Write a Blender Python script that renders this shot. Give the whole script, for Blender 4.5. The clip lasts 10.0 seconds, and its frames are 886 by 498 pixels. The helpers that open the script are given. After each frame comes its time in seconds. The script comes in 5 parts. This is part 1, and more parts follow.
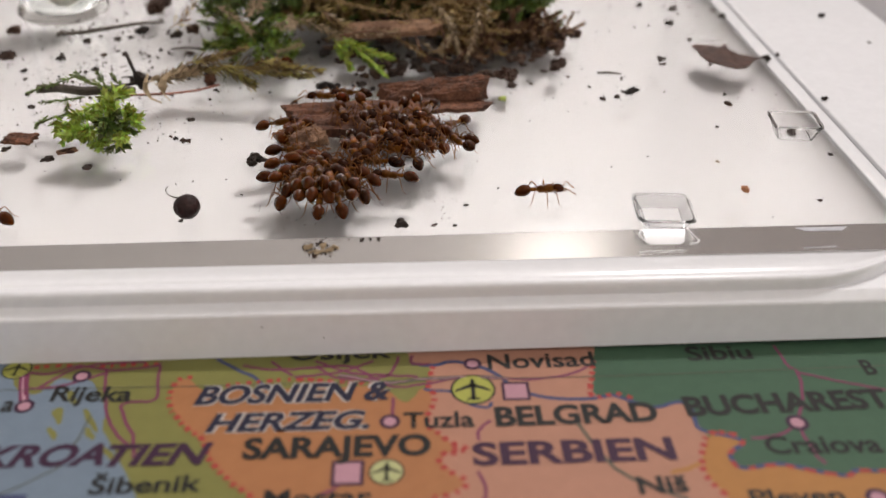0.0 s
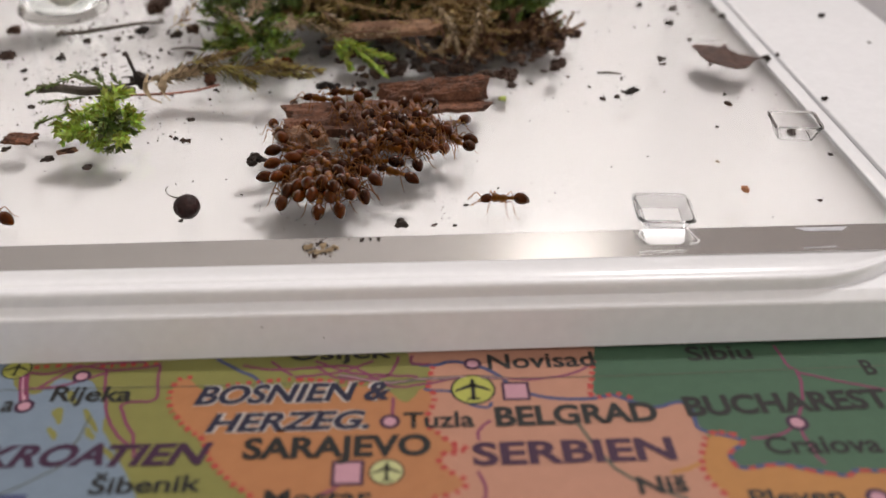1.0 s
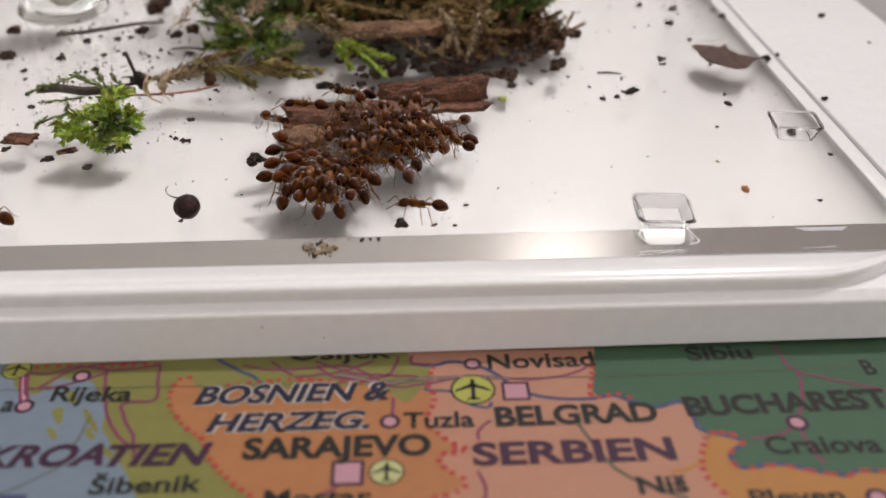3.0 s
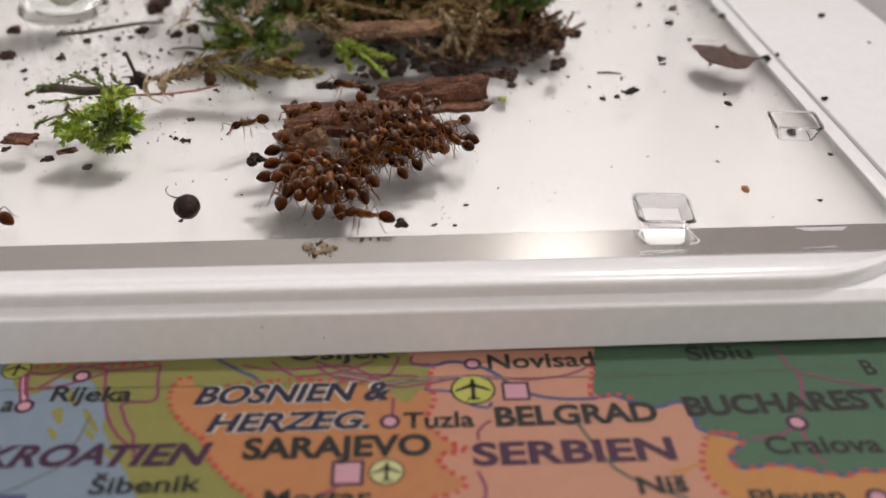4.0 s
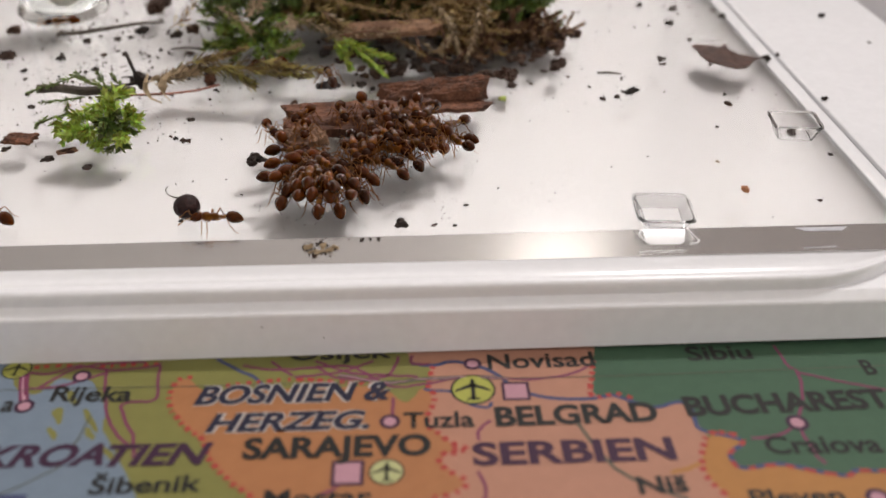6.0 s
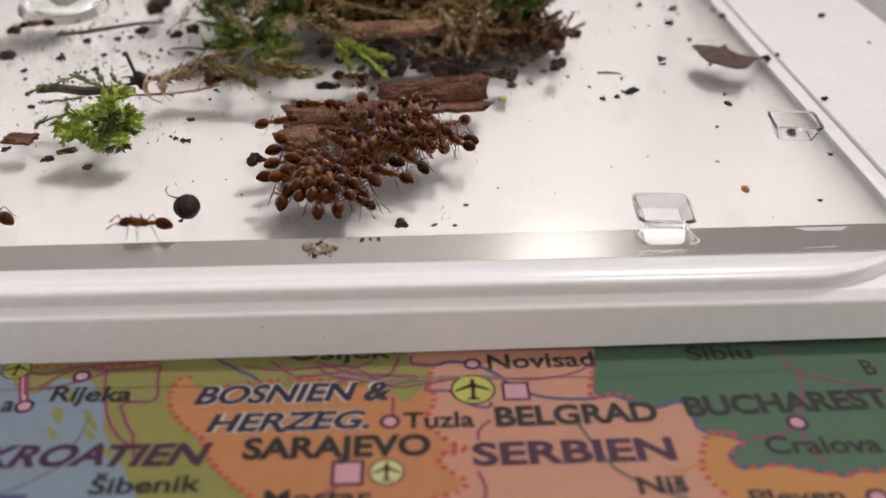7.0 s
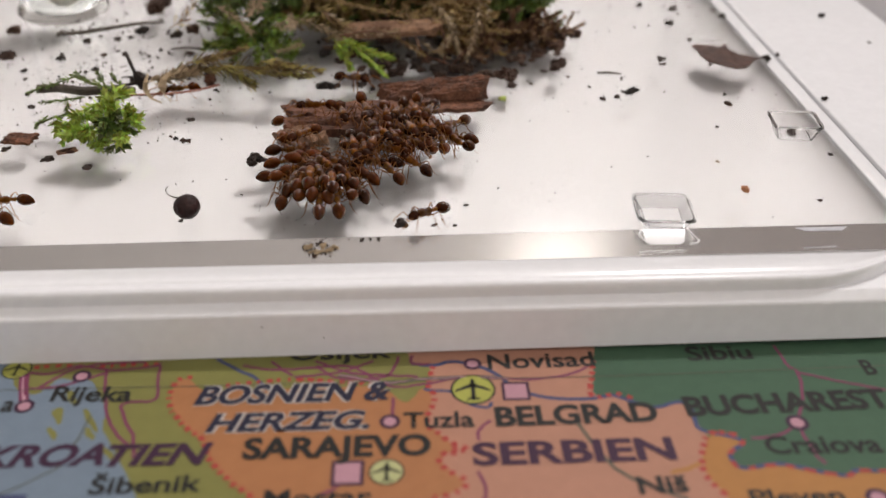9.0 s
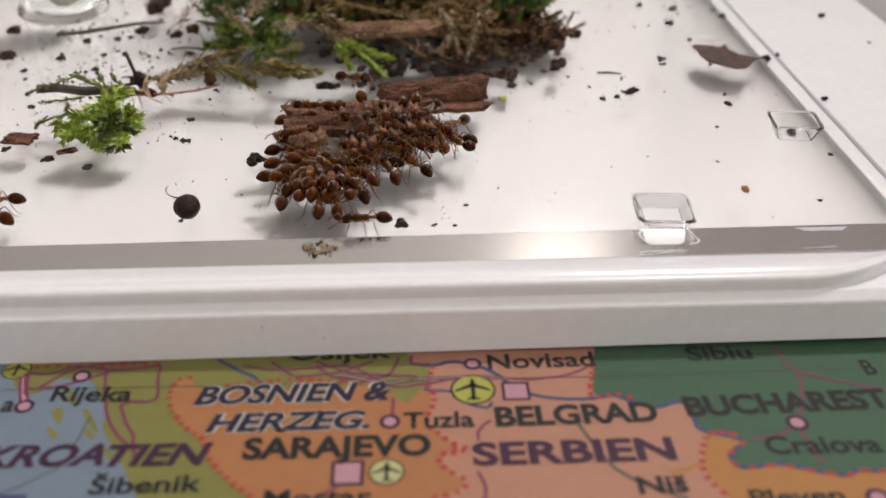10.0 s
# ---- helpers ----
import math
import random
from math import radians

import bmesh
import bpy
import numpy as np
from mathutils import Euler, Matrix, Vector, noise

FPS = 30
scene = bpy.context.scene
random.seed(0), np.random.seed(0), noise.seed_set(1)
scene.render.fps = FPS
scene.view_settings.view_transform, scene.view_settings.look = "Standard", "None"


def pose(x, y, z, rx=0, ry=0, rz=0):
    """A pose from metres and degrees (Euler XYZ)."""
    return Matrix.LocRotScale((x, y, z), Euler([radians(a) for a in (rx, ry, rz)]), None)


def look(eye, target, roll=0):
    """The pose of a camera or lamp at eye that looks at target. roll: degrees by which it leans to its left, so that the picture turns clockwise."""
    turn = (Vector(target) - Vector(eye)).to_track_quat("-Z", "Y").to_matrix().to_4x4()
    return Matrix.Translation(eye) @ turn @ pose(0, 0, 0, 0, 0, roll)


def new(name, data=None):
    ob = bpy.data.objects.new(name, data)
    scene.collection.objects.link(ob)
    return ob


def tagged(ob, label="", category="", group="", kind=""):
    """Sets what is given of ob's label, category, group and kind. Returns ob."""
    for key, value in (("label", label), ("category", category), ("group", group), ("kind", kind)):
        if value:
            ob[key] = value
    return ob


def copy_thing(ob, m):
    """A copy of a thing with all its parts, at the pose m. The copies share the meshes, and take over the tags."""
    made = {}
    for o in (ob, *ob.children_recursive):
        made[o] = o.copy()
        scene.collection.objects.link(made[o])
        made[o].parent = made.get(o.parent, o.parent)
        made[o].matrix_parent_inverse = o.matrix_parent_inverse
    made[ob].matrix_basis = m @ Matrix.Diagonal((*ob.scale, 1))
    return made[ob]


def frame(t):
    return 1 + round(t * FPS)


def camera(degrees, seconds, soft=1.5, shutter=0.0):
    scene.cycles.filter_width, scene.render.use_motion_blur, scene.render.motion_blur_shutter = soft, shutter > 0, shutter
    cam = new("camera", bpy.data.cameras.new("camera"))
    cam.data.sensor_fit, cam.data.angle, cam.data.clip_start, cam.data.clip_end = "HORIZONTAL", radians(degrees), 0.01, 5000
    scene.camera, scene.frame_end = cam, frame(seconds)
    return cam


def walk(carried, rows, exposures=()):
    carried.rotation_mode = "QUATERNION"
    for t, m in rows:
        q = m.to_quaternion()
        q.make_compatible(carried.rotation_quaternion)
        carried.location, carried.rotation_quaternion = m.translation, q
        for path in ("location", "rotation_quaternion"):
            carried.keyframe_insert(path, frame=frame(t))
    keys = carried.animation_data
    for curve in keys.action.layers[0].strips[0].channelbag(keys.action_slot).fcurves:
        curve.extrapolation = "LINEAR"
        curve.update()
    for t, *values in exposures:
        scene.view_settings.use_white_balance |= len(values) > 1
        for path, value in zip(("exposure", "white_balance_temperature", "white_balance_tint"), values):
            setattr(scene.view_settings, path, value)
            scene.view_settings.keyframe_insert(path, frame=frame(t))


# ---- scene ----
MM = 0.001
cam = camera(50.0, 10.0, soft=1.5, shutter=0.5)
EYE = (0.0, 0.0, 50 * MM)
AIM = (EYE[0] + math.sin(radians(1.85)) * math.cos(radians(32)), EYE[1] + math.cos(radians(1.85)) * math.cos(radians(32)), EYE[2] - math.sin(radians(32)))
walk(cam, [(0.0, look(EYE, AIM)), (10.0, look(EYE, AIM))])
cam.data.dof.use_dof = True
cam.data.dof.focus_distance = 96 * MM
cam.data.dof.aperture_fstop = 29.0

# ---- light: an indoor room at night, one ceiling lamp behind the tray ----
world = bpy.data.worlds.new("room_air")
scene.world = world
world.use_nodes = True
world.node_tree.nodes["Background"].inputs["Color"].default_value = (0.9, 0.88, 0.86, 1)
world.node_tree.nodes["Background"].inputs["Strength"].default_value = 0.3
LAMP_AT = (0.48, 0.82, 1.5)
lamp_data = bpy.data.lights.new("ceiling_lamp_light", "POINT")
lamp_data.shadow_soft_size, lamp_data.energy, lamp_data.color = 0.08, 60.0, (1.0, 0.95, 0.94)
lamp = new("ceiling_lamp_light", lamp_data)
lamp.matrix_basis = pose(*LAMP_AT)
scene.view_settings.exposure = 0.0

# ---- materials ----
def mat(name, color, rough=0.5, vary=0.15, scale=400.0, fine=3000.0, bump=0.0, metal=0.0, coat=0.0, sss=0.0, trans=0.0, ior=1.45, second=None, spec=0.5, patch=0.5, jitter=0.0, island=0.0):
    """A surface with colour variation at two scales, fine relief and optional gloss, glow-through and clearness."""
    m = bpy.data.materials.new(name)
    m.use_nodes = True
    nt = m.node_tree
    N, L = nt.nodes, nt.links
    p = N["Principled BSDF"]
    p.inputs["Roughness"].default_value = rough
    p.inputs["Metallic"].default_value = metal
    p.inputs["IOR"].default_value = ior
    p.inputs["Coat Weight"].default_value = coat
    p.inputs["Coat Roughness"].default_value = 0.02
    p.inputs["Coat IOR"].default_value = 1.5
    p.inputs["Specular IOR Level"].default_value = spec
    p.inputs["Transmission Weight"].default_value = trans
    if sss:
        p.inputs["Subsurface Weight"].default_value = sss
        p.inputs["Subsurface Radius"].default_value = (1.0, 0.35, 0.12)
        p.inputs["Subsurface Scale"].default_value = 0.0004
    tc = N.new("ShaderNodeTexCoord")
    big, small = N.new("ShaderNodeTexNoise"), N.new("ShaderNodeTexNoise")
    big.inputs["Scale"].default_value, small.inputs["Scale"].default_value = scale, fine
    big.inputs["Detail"].default_value, small.inputs["Detail"].default_value = 4, 5
    for n in (big, small):
        L.new(tc.outputs["Object"], n.inputs["Vector"])
    ramp = N.new("ShaderNodeValToRGB")
    ramp.color_ramp.elements[0].position, ramp.color_ramp.elements[1].position = patch - 0.2, patch + 0.2
    dark = second or tuple(c * (1 - vary) for c in color)
    ramp.color_ramp.elements[0].color, ramp.color_ramp.elements[1].color = (*dark, 1), (*color, 1)
    L.new(big.outputs["Fac"], ramp.inputs["Fac"])
    mix = N.new("ShaderNodeMixRGB")
    mix.blend_type = "MULTIPLY"
    mix.inputs["Fac"].default_value = 1.0
    grain = N.new("ShaderNodeMapRange")
    grain.inputs["From Min"].default_value, grain.inputs["From Max"].default_value = 0.3, 0.7
    grain.inputs["To Min"].default_value, grain.inputs["To Max"].default_value = 1 - vary, 1 + vary * 0.6
    L.new(small.outputs["Fac"], grain.inputs["Value"])
    L.new(ramp.outputs["Color"], mix.inputs["Color1"])
    L.new(grain.outputs["Result"], mix.inputs["Color2"])
    last = mix.outputs["Color"]
    if jitter:
        info, hsv, rng = N.new("ShaderNodeObjectInfo"), N.new("ShaderNodeHueSaturation"), N.new("ShaderNodeMapRange")
        rng.inputs["To Min"].default_value, rng.inputs["To Max"].default_value = 1 - jitter, 1 + jitter
        L.new(info.outputs["Random"], rng.inputs["Value"])
        L.new(rng.outputs["Result"], hsv.inputs["Value"])
        L.new(last, hsv.inputs["Color"])
        last = hsv.outputs["Color"]
    if island:
        geo, hsv2 = N.new("ShaderNodeNewGeometry"), N.new("ShaderNodeHueSaturation")
        for lo, hi, to in ((1 - island, 1 + island, "Value"), (0.5 - 0.06 * island, 0.5 + 0.05 * island, "Hue")):
            rng2 = N.new("ShaderNodeMapRange")
            rng2.inputs["To Min"].default_value, rng2.inputs["To Max"].default_value = lo, hi
            L.new(geo.outputs["Random Per Island"], rng2.inputs["Value"])
            L.new(rng2.outputs["Result"], hsv2.inputs[to])
        L.new(last, hsv2.inputs["Color"])
        last = hsv2.outputs["Color"]
    L.new(last, p.inputs["Base Color"])
    if bump:
        b = N.new("ShaderNodeBump")
        b.inputs["Strength"].default_value, b.inputs["Distance"].default_value = bump, 0.0001
        L.new(small.outputs["Fac"], b.inputs["Height"])
        L.new(b.outputs["Normal"], p.inputs["Normal"])
    return m


def glass(name, color=(1, 1, 1), rough=0.0, ior=1.45):
    m = mat(name, color, rough, vary=0.0, trans=1.0, ior=ior)
    return m


def glow(name, color, strength):
    m = bpy.data.materials.new(name)
    m.use_nodes = True
    p = m.node_tree.nodes["Principled BSDF"]
    p.inputs["Base Color"].default_value = (*color, 1)
    p.inputs["Emission Color"].default_value = (*color, 1)
    p.inputs["Emission Strength"].default_value = strength
    return m


PLASTER = mat("plaster", (0.9, 0.89, 0.88), 0.9, 0.06, 3, 60, 0.1)
PAINT = mat("grey_paint", (0.42, 0.40, 0.385), 0.9, 0.06, 3, 60, 0.1)
WOOD = mat("table_wood", (0.34, 0.22, 0.13), 0.5, 0.25, 8, 90, 0.1)
CEILING_WOOD = mat("ceiling_wood", (0.36, 0.32, 0.28), 0.8, 0.25, 6, 60, 0.1, spec=0.1)
DARK_WOOD = mat("dark_wood", (0.085, 0.06, 0.052), 0.8, 0.3, 8, 90, 0.1, spec=0.1)
TRAY = mat("white_plastic", (0.85, 0.858, 0.88), 0.26, 0.03, 60, 900, 0.0, spec=0.5)
PAPER = mat("white_card", (0.545, 0.536, 0.528), 0.85, 0.03, 90, 1500, 0.05, spec=0.15)
STRIP = mat("polished_clear_strip", (0.62, 0.605, 0.59), 0.2, 0.05, 40, 600, 0.0, metal=0.75)
CLEAR = glass("clear_acrylic", (0.99, 0.99, 0.985), 0.12, 1.36)
DISH_PALE = glass("pale_clear_polystyrene", (0.94, 0.94, 0.94), 0.02, 1.3)
DISH = glass("clear_polystyrene", (0.82, 0.82, 0.825), 0.015, 1.5)
TUBE = glass("clear_glass", (0.96, 0.98, 0.97), 0.0, 1.18)
GREY = mat("grey_plastic", (0.33, 0.32, 0.33), 0.5, 0.06, 60, 1200, 0.05)
MOSS_GREEN = mat("moss_green", (0.153, 0.2115, 0.045), 0.55, 0.35, 300, 2500, 0.2, sss=0.2, jitter=0.2, island=0.5)
MOSS_BRIGHT = mat("moss_bright", (0.46, 0.60, 0.10), 0.5, 0.3, 300, 2500, 0.2, sss=0.35, island=0.4)
MOSS_BROWN = mat("moss_dry", (0.40, 0.27, 0.115), 0.38, 0.35, 300, 2500, 0.2, jitter=0.2, island=0.5)
BARK = mat("bark", (0.22, 0.092, 0.048), 0.75, 0.5, 600, 3500, 1.0, second=(0.066, 0.03, 0.019))
BARK_PALE = mat("bark_inner", (0.33, 0.19, 0.11), 0.8, 0.4, 500, 3000, 1.0, second=(0.12, 0.06, 0.035))
TWIG = mat("twig", (0.11, 0.09, 0.07), 0.8, 0.4, 500, 3000, 0.8)
TWIG_DARK = mat("dark_twig", (0.045, 0.032, 0.026), 0.8, 0.4, 500, 3000, 0.8)
STEM = mat("red_stem", (0.33, 0.13, 0.085), 0.5, 0.25, 500, 3000, 0.2)
HUSK = mat("dry_husk", (0.44, 0.33, 0.20), 0.6, 0.3, 500, 3000, 0.3)
SOIL = mat("soil_crumb", (0.045, 0.03, 0.022), 0.85, 0.5, 1500, 6000, 1.0, jitter=0.5)
SOIL_BROWN = mat("bark_crumb", (0.085, 0.043, 0.026), 0.85, 0.5, 1500, 6000, 1.0, jitter=0.4)
ORANGE_CRUMB = mat("orange_crumb", (0.55, 0.25, 0.12), 0.6, 0.3, 1500, 6000, 0.6)
LEAF = mat("dead_leaf", (0.092, 0.038, 0.024), 0.6, 0.5, 500, 3000, 1.0, second=(0.04, 0.018, 0.012))
BERRY = mat("black_seed", (0.010, 0.006, 0.006), 0.45, 0.5, 900, 3000, 0.8, spec=0.3, second=(0.035, 0.010, 0.008))
HONEY = mat("honey_drop", (0.30, 0.25, 0.20), 0.04, 0.2, 300, 2000)
HONEY.node_tree.nodes["Principled BSDF"].inputs["Alpha"].default_value = 0.25
ANT_BODY = mat("ant_body", (0.26, 0.08, 0.004), 0.3, 0.5, 900, 6000, 0.2, trans=0.45, ior=1.2, spec=0.0, coat=0.04, jitter=0.6, second=(0.075, 0.018, 0.0014))
ANT_GASTER = mat("ant_gaster", (0.115, 0.025, 0.001), 0.16, 0.4, 700, 6000, 0.0, trans=0.3, sss=0.25, ior=1.2, spec=0.0, coat=0.12, jitter=0.5, second=(0.034, 0.007, 0.0005))
ANT_HEAD = mat("ant_head", (0.045, 0.011, 0.002), 0.25, 0.3, 900, 6000, 0.1, ior=1.3, spec=0.1, coat=0.08, jitter=0.5)
ANT_LEG = mat("ant_leg", (0.22, 0.07, 0.01), 0.35, 0.25, 900, 6000, 0.0, trans=0.4, ior=1.15, spec=0.05)
DISH_WALL = mat("thin_clear_polystyrene", (0.5, 0.5, 0.5), 0.08, 0.05, 300, 3000)
DISH_WALL.node_tree.nodes["Principled BSDF"].inputs["Alpha"].default_value = 0.1
STREAK = mat("reflected_streak", (0.55, 0.56, 0.60), 0.4, 0.1, 300, 3000)
COTTON = mat("wet_cotton", (0.72, 0.68, 0.6), 0.8, 0.15, 300, 2500, 0.4)
DISH_WHITE = mat("white_film", (0.86, 0.86, 0.86), 0.3, 0.03, 300, 3000, 0.0)
ANT_EYE = mat("ant_eye", (0.01, 0.008, 0.008), 0.2, 0.1)


# ---- mesh helpers ----
def part(name, bm, material, parent=None, label="", smooth=True):
    me = bpy.data.meshes.new(name)
    bm.normal_update()
    bm.to_mesh(me)
    bm.free()
    if smooth and len(me.polygons) > 60:
        me.polygons.foreach_set("use_smooth", [True] * len(me.polygons))
    me.materials.append(material)
    ob = new(name, me)
    ob.parent = parent
    if label:
        tagged(ob, label)
    return ob


def thing(name, label, category, at=None, group=""):
    ob = new(name)
    if at is not None:
        ob.matrix_basis = at
    ob.empty_display_size = 0.002
    return tagged(ob, label, category, group)


def V(*a):
    return Vector(a) * MM


def at_mm(x, y, z, rx=0, ry=0, rz=0):
    return pose(x * MM, y * MM, z * MM, rx, ry, rz)


def box(bm, x0, x1, y0, y1, z0, z1, bevel=0.0):
    """A box in millimetres, its edges rounded by bevel."""
    made = bmesh.ops.create_cube(bm, size=1.0, matrix=Matrix.LocRotScale(V((x0 + x1) / 2, (y0 + y1) / 2, (z0 + z1) / 2), None, V(x1 - x0, y1 - y0, z1 - z0)))
    if bevel:
        edges = list({e for v in made["verts"] for e in v.link_edges})
        bmesh.ops.bevel(bm, geom=edges, offset=bevel * MM, segments=2, affect="EDGES", profile=0.5)


def loft(bm, stations, segs=8, cap=True):
    """A tube through stations (x, y, z, half width, half height) in millimetres."""
    pts = [Vector(s[:3]) for s in stations]
    rings = []
    for i, s in enumerate(stations):
        d = (pts[min(i + 1, len(pts) - 1)] - pts[max(i - 1, 0)]).normalized()
        side = d.cross(Vector((0, 0, 1)))
        if side.length < 0.05:
            side = d.cross(Vector((0, 1, 0)))
        side.normalize()
        over = side.cross(d)
        ring = [bm.verts.new((pts[i] + side * math.cos(a) * s[3] + over * math.sin(a) * s[4]) * MM) for a in (2 * math.pi * k / segs for k in range(segs))]
        rings.append(ring)
    for r0, r1 in zip(rings, rings[1:]):
        for k in range(segs):
            bm.faces.new((r0[k], r0[(k + 1) % segs], r1[(k + 1) % segs], r1[k]))
    if cap:
        bm.faces.new(list(reversed(rings[0])))
        bm.faces.new(rings[-1])
    return rings


def shard(bm, x, y, z, rx, ry, rz, seed):
    """A jagged flake in millimetres: a lump cut by ridges and tilted."""
    made = bmesh.ops.create_icosphere(bm, subdivisions=3, radius=1.0)
    r = random.Random(seed)
    turn = Euler((r.uniform(-0.5, 0.5), r.uniform(-0.5, 0.5), r.uniform(0, 6.28))).to_matrix()
    off = Vector((r.uniform(0, 90), r.uniform(0, 90), r.uniform(0, 90)))
    for v in made["verts"]:
        k = 1 + 0.9 * (0.5 - 2 * abs(noise.noise(v.co * 1.3 + off))) + 0.5 * noise.noise(v.co * 4.1 + off)
        p = turn @ Vector((v.co.x * rx * k, v.co.y * ry * k, v.co.z * rz * k))
        v.co = (p + Vector((x, y, z))) * MM


def lump(bm, x, y, z, rx, ry, rz, rough=0.25, seed=0, turn=0.0, sub=2, freq=1.5):
    """An uneven lump in millimetres."""
    made = bmesh.ops.create_icosphere(bm, subdivisions=sub, radius=1.0)
    off = Vector((seed * 3.1, seed * 1.7, seed * 0.9))
    rot = Matrix.Rotation(radians(turn), 3, "Z")
    for v in made["verts"]:
        k = 1 + rough * (noise.noise(v.co * freq + off) + 0.6 * noise.noise(v.co * freq * 2.7 + off))
        p = rot @ Vector((v.co.x * rx * k, v.co.y * ry * k, v.co.z * rz * k))
        v.co = (p + Vector((x, y, z))) * MM

# ---- the room and the table ----
def slab(name, lo, hi, material, kind="structure", label="", category=""):
    bm = bmesh.new()
    bmesh.ops.create_cube(bm, size=1.0, matrix=Matrix.LocRotScale([(a + b) / 2 for a, b in zip(lo, hi)], None, [b - a for a, b in zip(lo, hi)]))
    ob = part(name, bm, material, smooth=False)
    return tagged(ob, label, category, kind=kind)


slab("floor", (-1.6, -0.40, -0.80), (1.6, 2.1, -0.75), PLASTER, label="pale tiled room floor", category="floor")
# unseen ceiling, toned between less sheen on the ants and lighter shadows
slab("ceiling", (-1.6, -0.40, 2.35), (1.6, 2.1, 2.40), CEILING_WOOD, label="unseen pale brown ceiling toned to control bounced light", category="ceiling")
slab("wall_north", (-1.6, 2.1, -0.80), (1.6, 2.2, 2.40), PAINT, label="plain grey painted room wall", category="wall")
# unseen wall, set close and bright to bounce light onto the tray's front
slab("wall_south", (-1.6, -0.50, -0.80), (1.6, -0.40, 2.40), PLASTER, label="unseen pale room wall set close to bounce light", category="wall")
slab("wall_east", (1.6, -0.50, -0.80), (1.7, 2.2, 2.40), PLASTER, label="plain grey painted room wall", category="wall")
slab("wall_west", (-1.7, -0.50, -0.80), (-1.6, 2.2, 2.40), PLASTER, label="plain grey painted room wall", category="wall")

lamp_thing = thing("pendant_lamp", "round white pendant lamp under a ceiling, switched on", "lamp", pose(LAMP_AT[0], LAMP_AT[1], 1.63))
bm = bmesh.new()
bmesh.ops.create_cone(bm, cap_ends=True, segments=32, radius1=0.09, radius2=0.07, depth=0.04, matrix=Matrix.Translation((0, 0, 0.11)))
part("shade", bm, PLASTER, lamp_thing)
bm = bmesh.new()
bmesh.ops.create_cone(bm, cap_ends=True, segments=12, radius1=0.006, radius2=0.006, depth=0.60, matrix=Matrix.Translation((0, 0, 0.43)))
part("stem", bm, PLASTER, lamp_thing)

glow_lamp = thing("wall_lamp", "tall white paper lamp glowing on a wall", "lamp", pose(0.365, 2.04, 1.425))
bm = bmesh.new()
bmesh.ops.create_cone(bm, cap_ends=True, segments=24, radius1=0.125, radius2=0.125, depth=0.44)
bmesh.ops.scale(bm, vec=(1, 0.4, 1), verts=bm.verts)
part("paper_shade", bm, glow("paper_glow", (1.0, 0.95, 0.90), 2.6), glow_lamp)
# unseen dark cupboard, added so the east of the polished edge mirrors dark
cupboard = thing("cupboard", "unseen tall dark cupboard added to darken the polished edge's reflection", "cupboard", pose(1.02, 1.9, -0.75))
bm = bmesh.new()
bmesh.ops.create_cube(bm, size=1.0, matrix=Matrix.LocRotScale((0, 0, 1.15), None, (0.92, 0.36, 2.3)))
part("carcass", bm, DARK_WOOD, cupboard, smooth=False)
for dx in (-0.23, 0.23):
    bm = bmesh.new()
    bmesh.ops.create_cube(bm, size=1.0, matrix=Matrix.LocRotScale((dx, -0.19, 1.15), None, (0.44, 0.02, 2.2)))
    part("door", bm, DARK_WOOD, cupboard, smooth=False)

desk = thing("table", "brown wooden table under the map", "table", pose(0, 0.2, 0))
bm = bmesh.new()
box(bm, -600, 600, -350, 450, -32, -1.3, 2)
part("tabletop", bm, WOOD, desk)
for lx in (-560, 500):
    for ly in (-310, 350):
        bm = bmesh.new()
        box(bm, lx, lx + 60, ly, ly + 60, -750, -32, 2)
        part("leg", bm, WOOD, desk)

# ---- the printed map on the table ----
INK = {
    "land": (0.24, 0.235, 0.075), "sea": (0.21, 0.27, 0.34), "orange": (0.445, 0.2, 0.088), "salmon": (0.495, 0.255, 0.175),
    "green": (0.07, 0.138, 0.085), "amber": (0.46, 0.22, 0.07), "black": (0.03, 0.03, 0.028), "purple": (0.065, 0.03, 0.06),
    "violet": (0.03, 0.03, 0.055), "halo": (0.60, 0.56, 0.52), "road": (0.23, 0.06, 0.12), "border": (0.45, 0.07, 0.06), "river": (0.075, 0.09, 0.19),
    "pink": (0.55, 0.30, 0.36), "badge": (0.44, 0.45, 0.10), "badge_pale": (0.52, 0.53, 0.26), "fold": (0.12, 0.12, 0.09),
}
INKS = {k: mat("print_" + k, tuple(v * 0.8 for v in c), 0.5, 0.07, 900, 9000, 0.05, spec=0.15) for k, c in INK.items()}
sheet = thing("map", "printed laminated political map of south-eastern Europe lying on a table", "map")
bm = bmesh.new()
box(bm, -210, 230, -60, 250, -1.3, 0.0, 0.2)
part("sheet", bm, INKS["land"], sheet)


def smooth_line(pts, closed=False, n=6, rough=0.0):
    """Points along a soft curve through pts, with an uneven hand."""
    out, k = [], len(pts)
    for i in range(k if closed else k - 1):
        p = [Vector((*pts[j % k if closed else max(0, min(k - 1, j))], 0)) for j in (i - 1, i, i + 1, i + 2)]
        for s in range(n):
            t = s / n
            q = 0.5 * (2 * p[1] + (p[2] - p[0]) * t + (2 * p[0] - 5 * p[1] + 4 * p[2] - p[3]) * t * t + (3 * p[1] - p[0] - 3 * p[2] + p[3]) * t ** 3)
            if rough:
                q += Vector((noise.noise(q * 1.3), noise.noise(q * 1.3 + Vector((9, 4, 2))), 0)) * rough
            out.append(q)
    if not closed:
        out.append(Vector((*pts[-1], 0)))
    return out


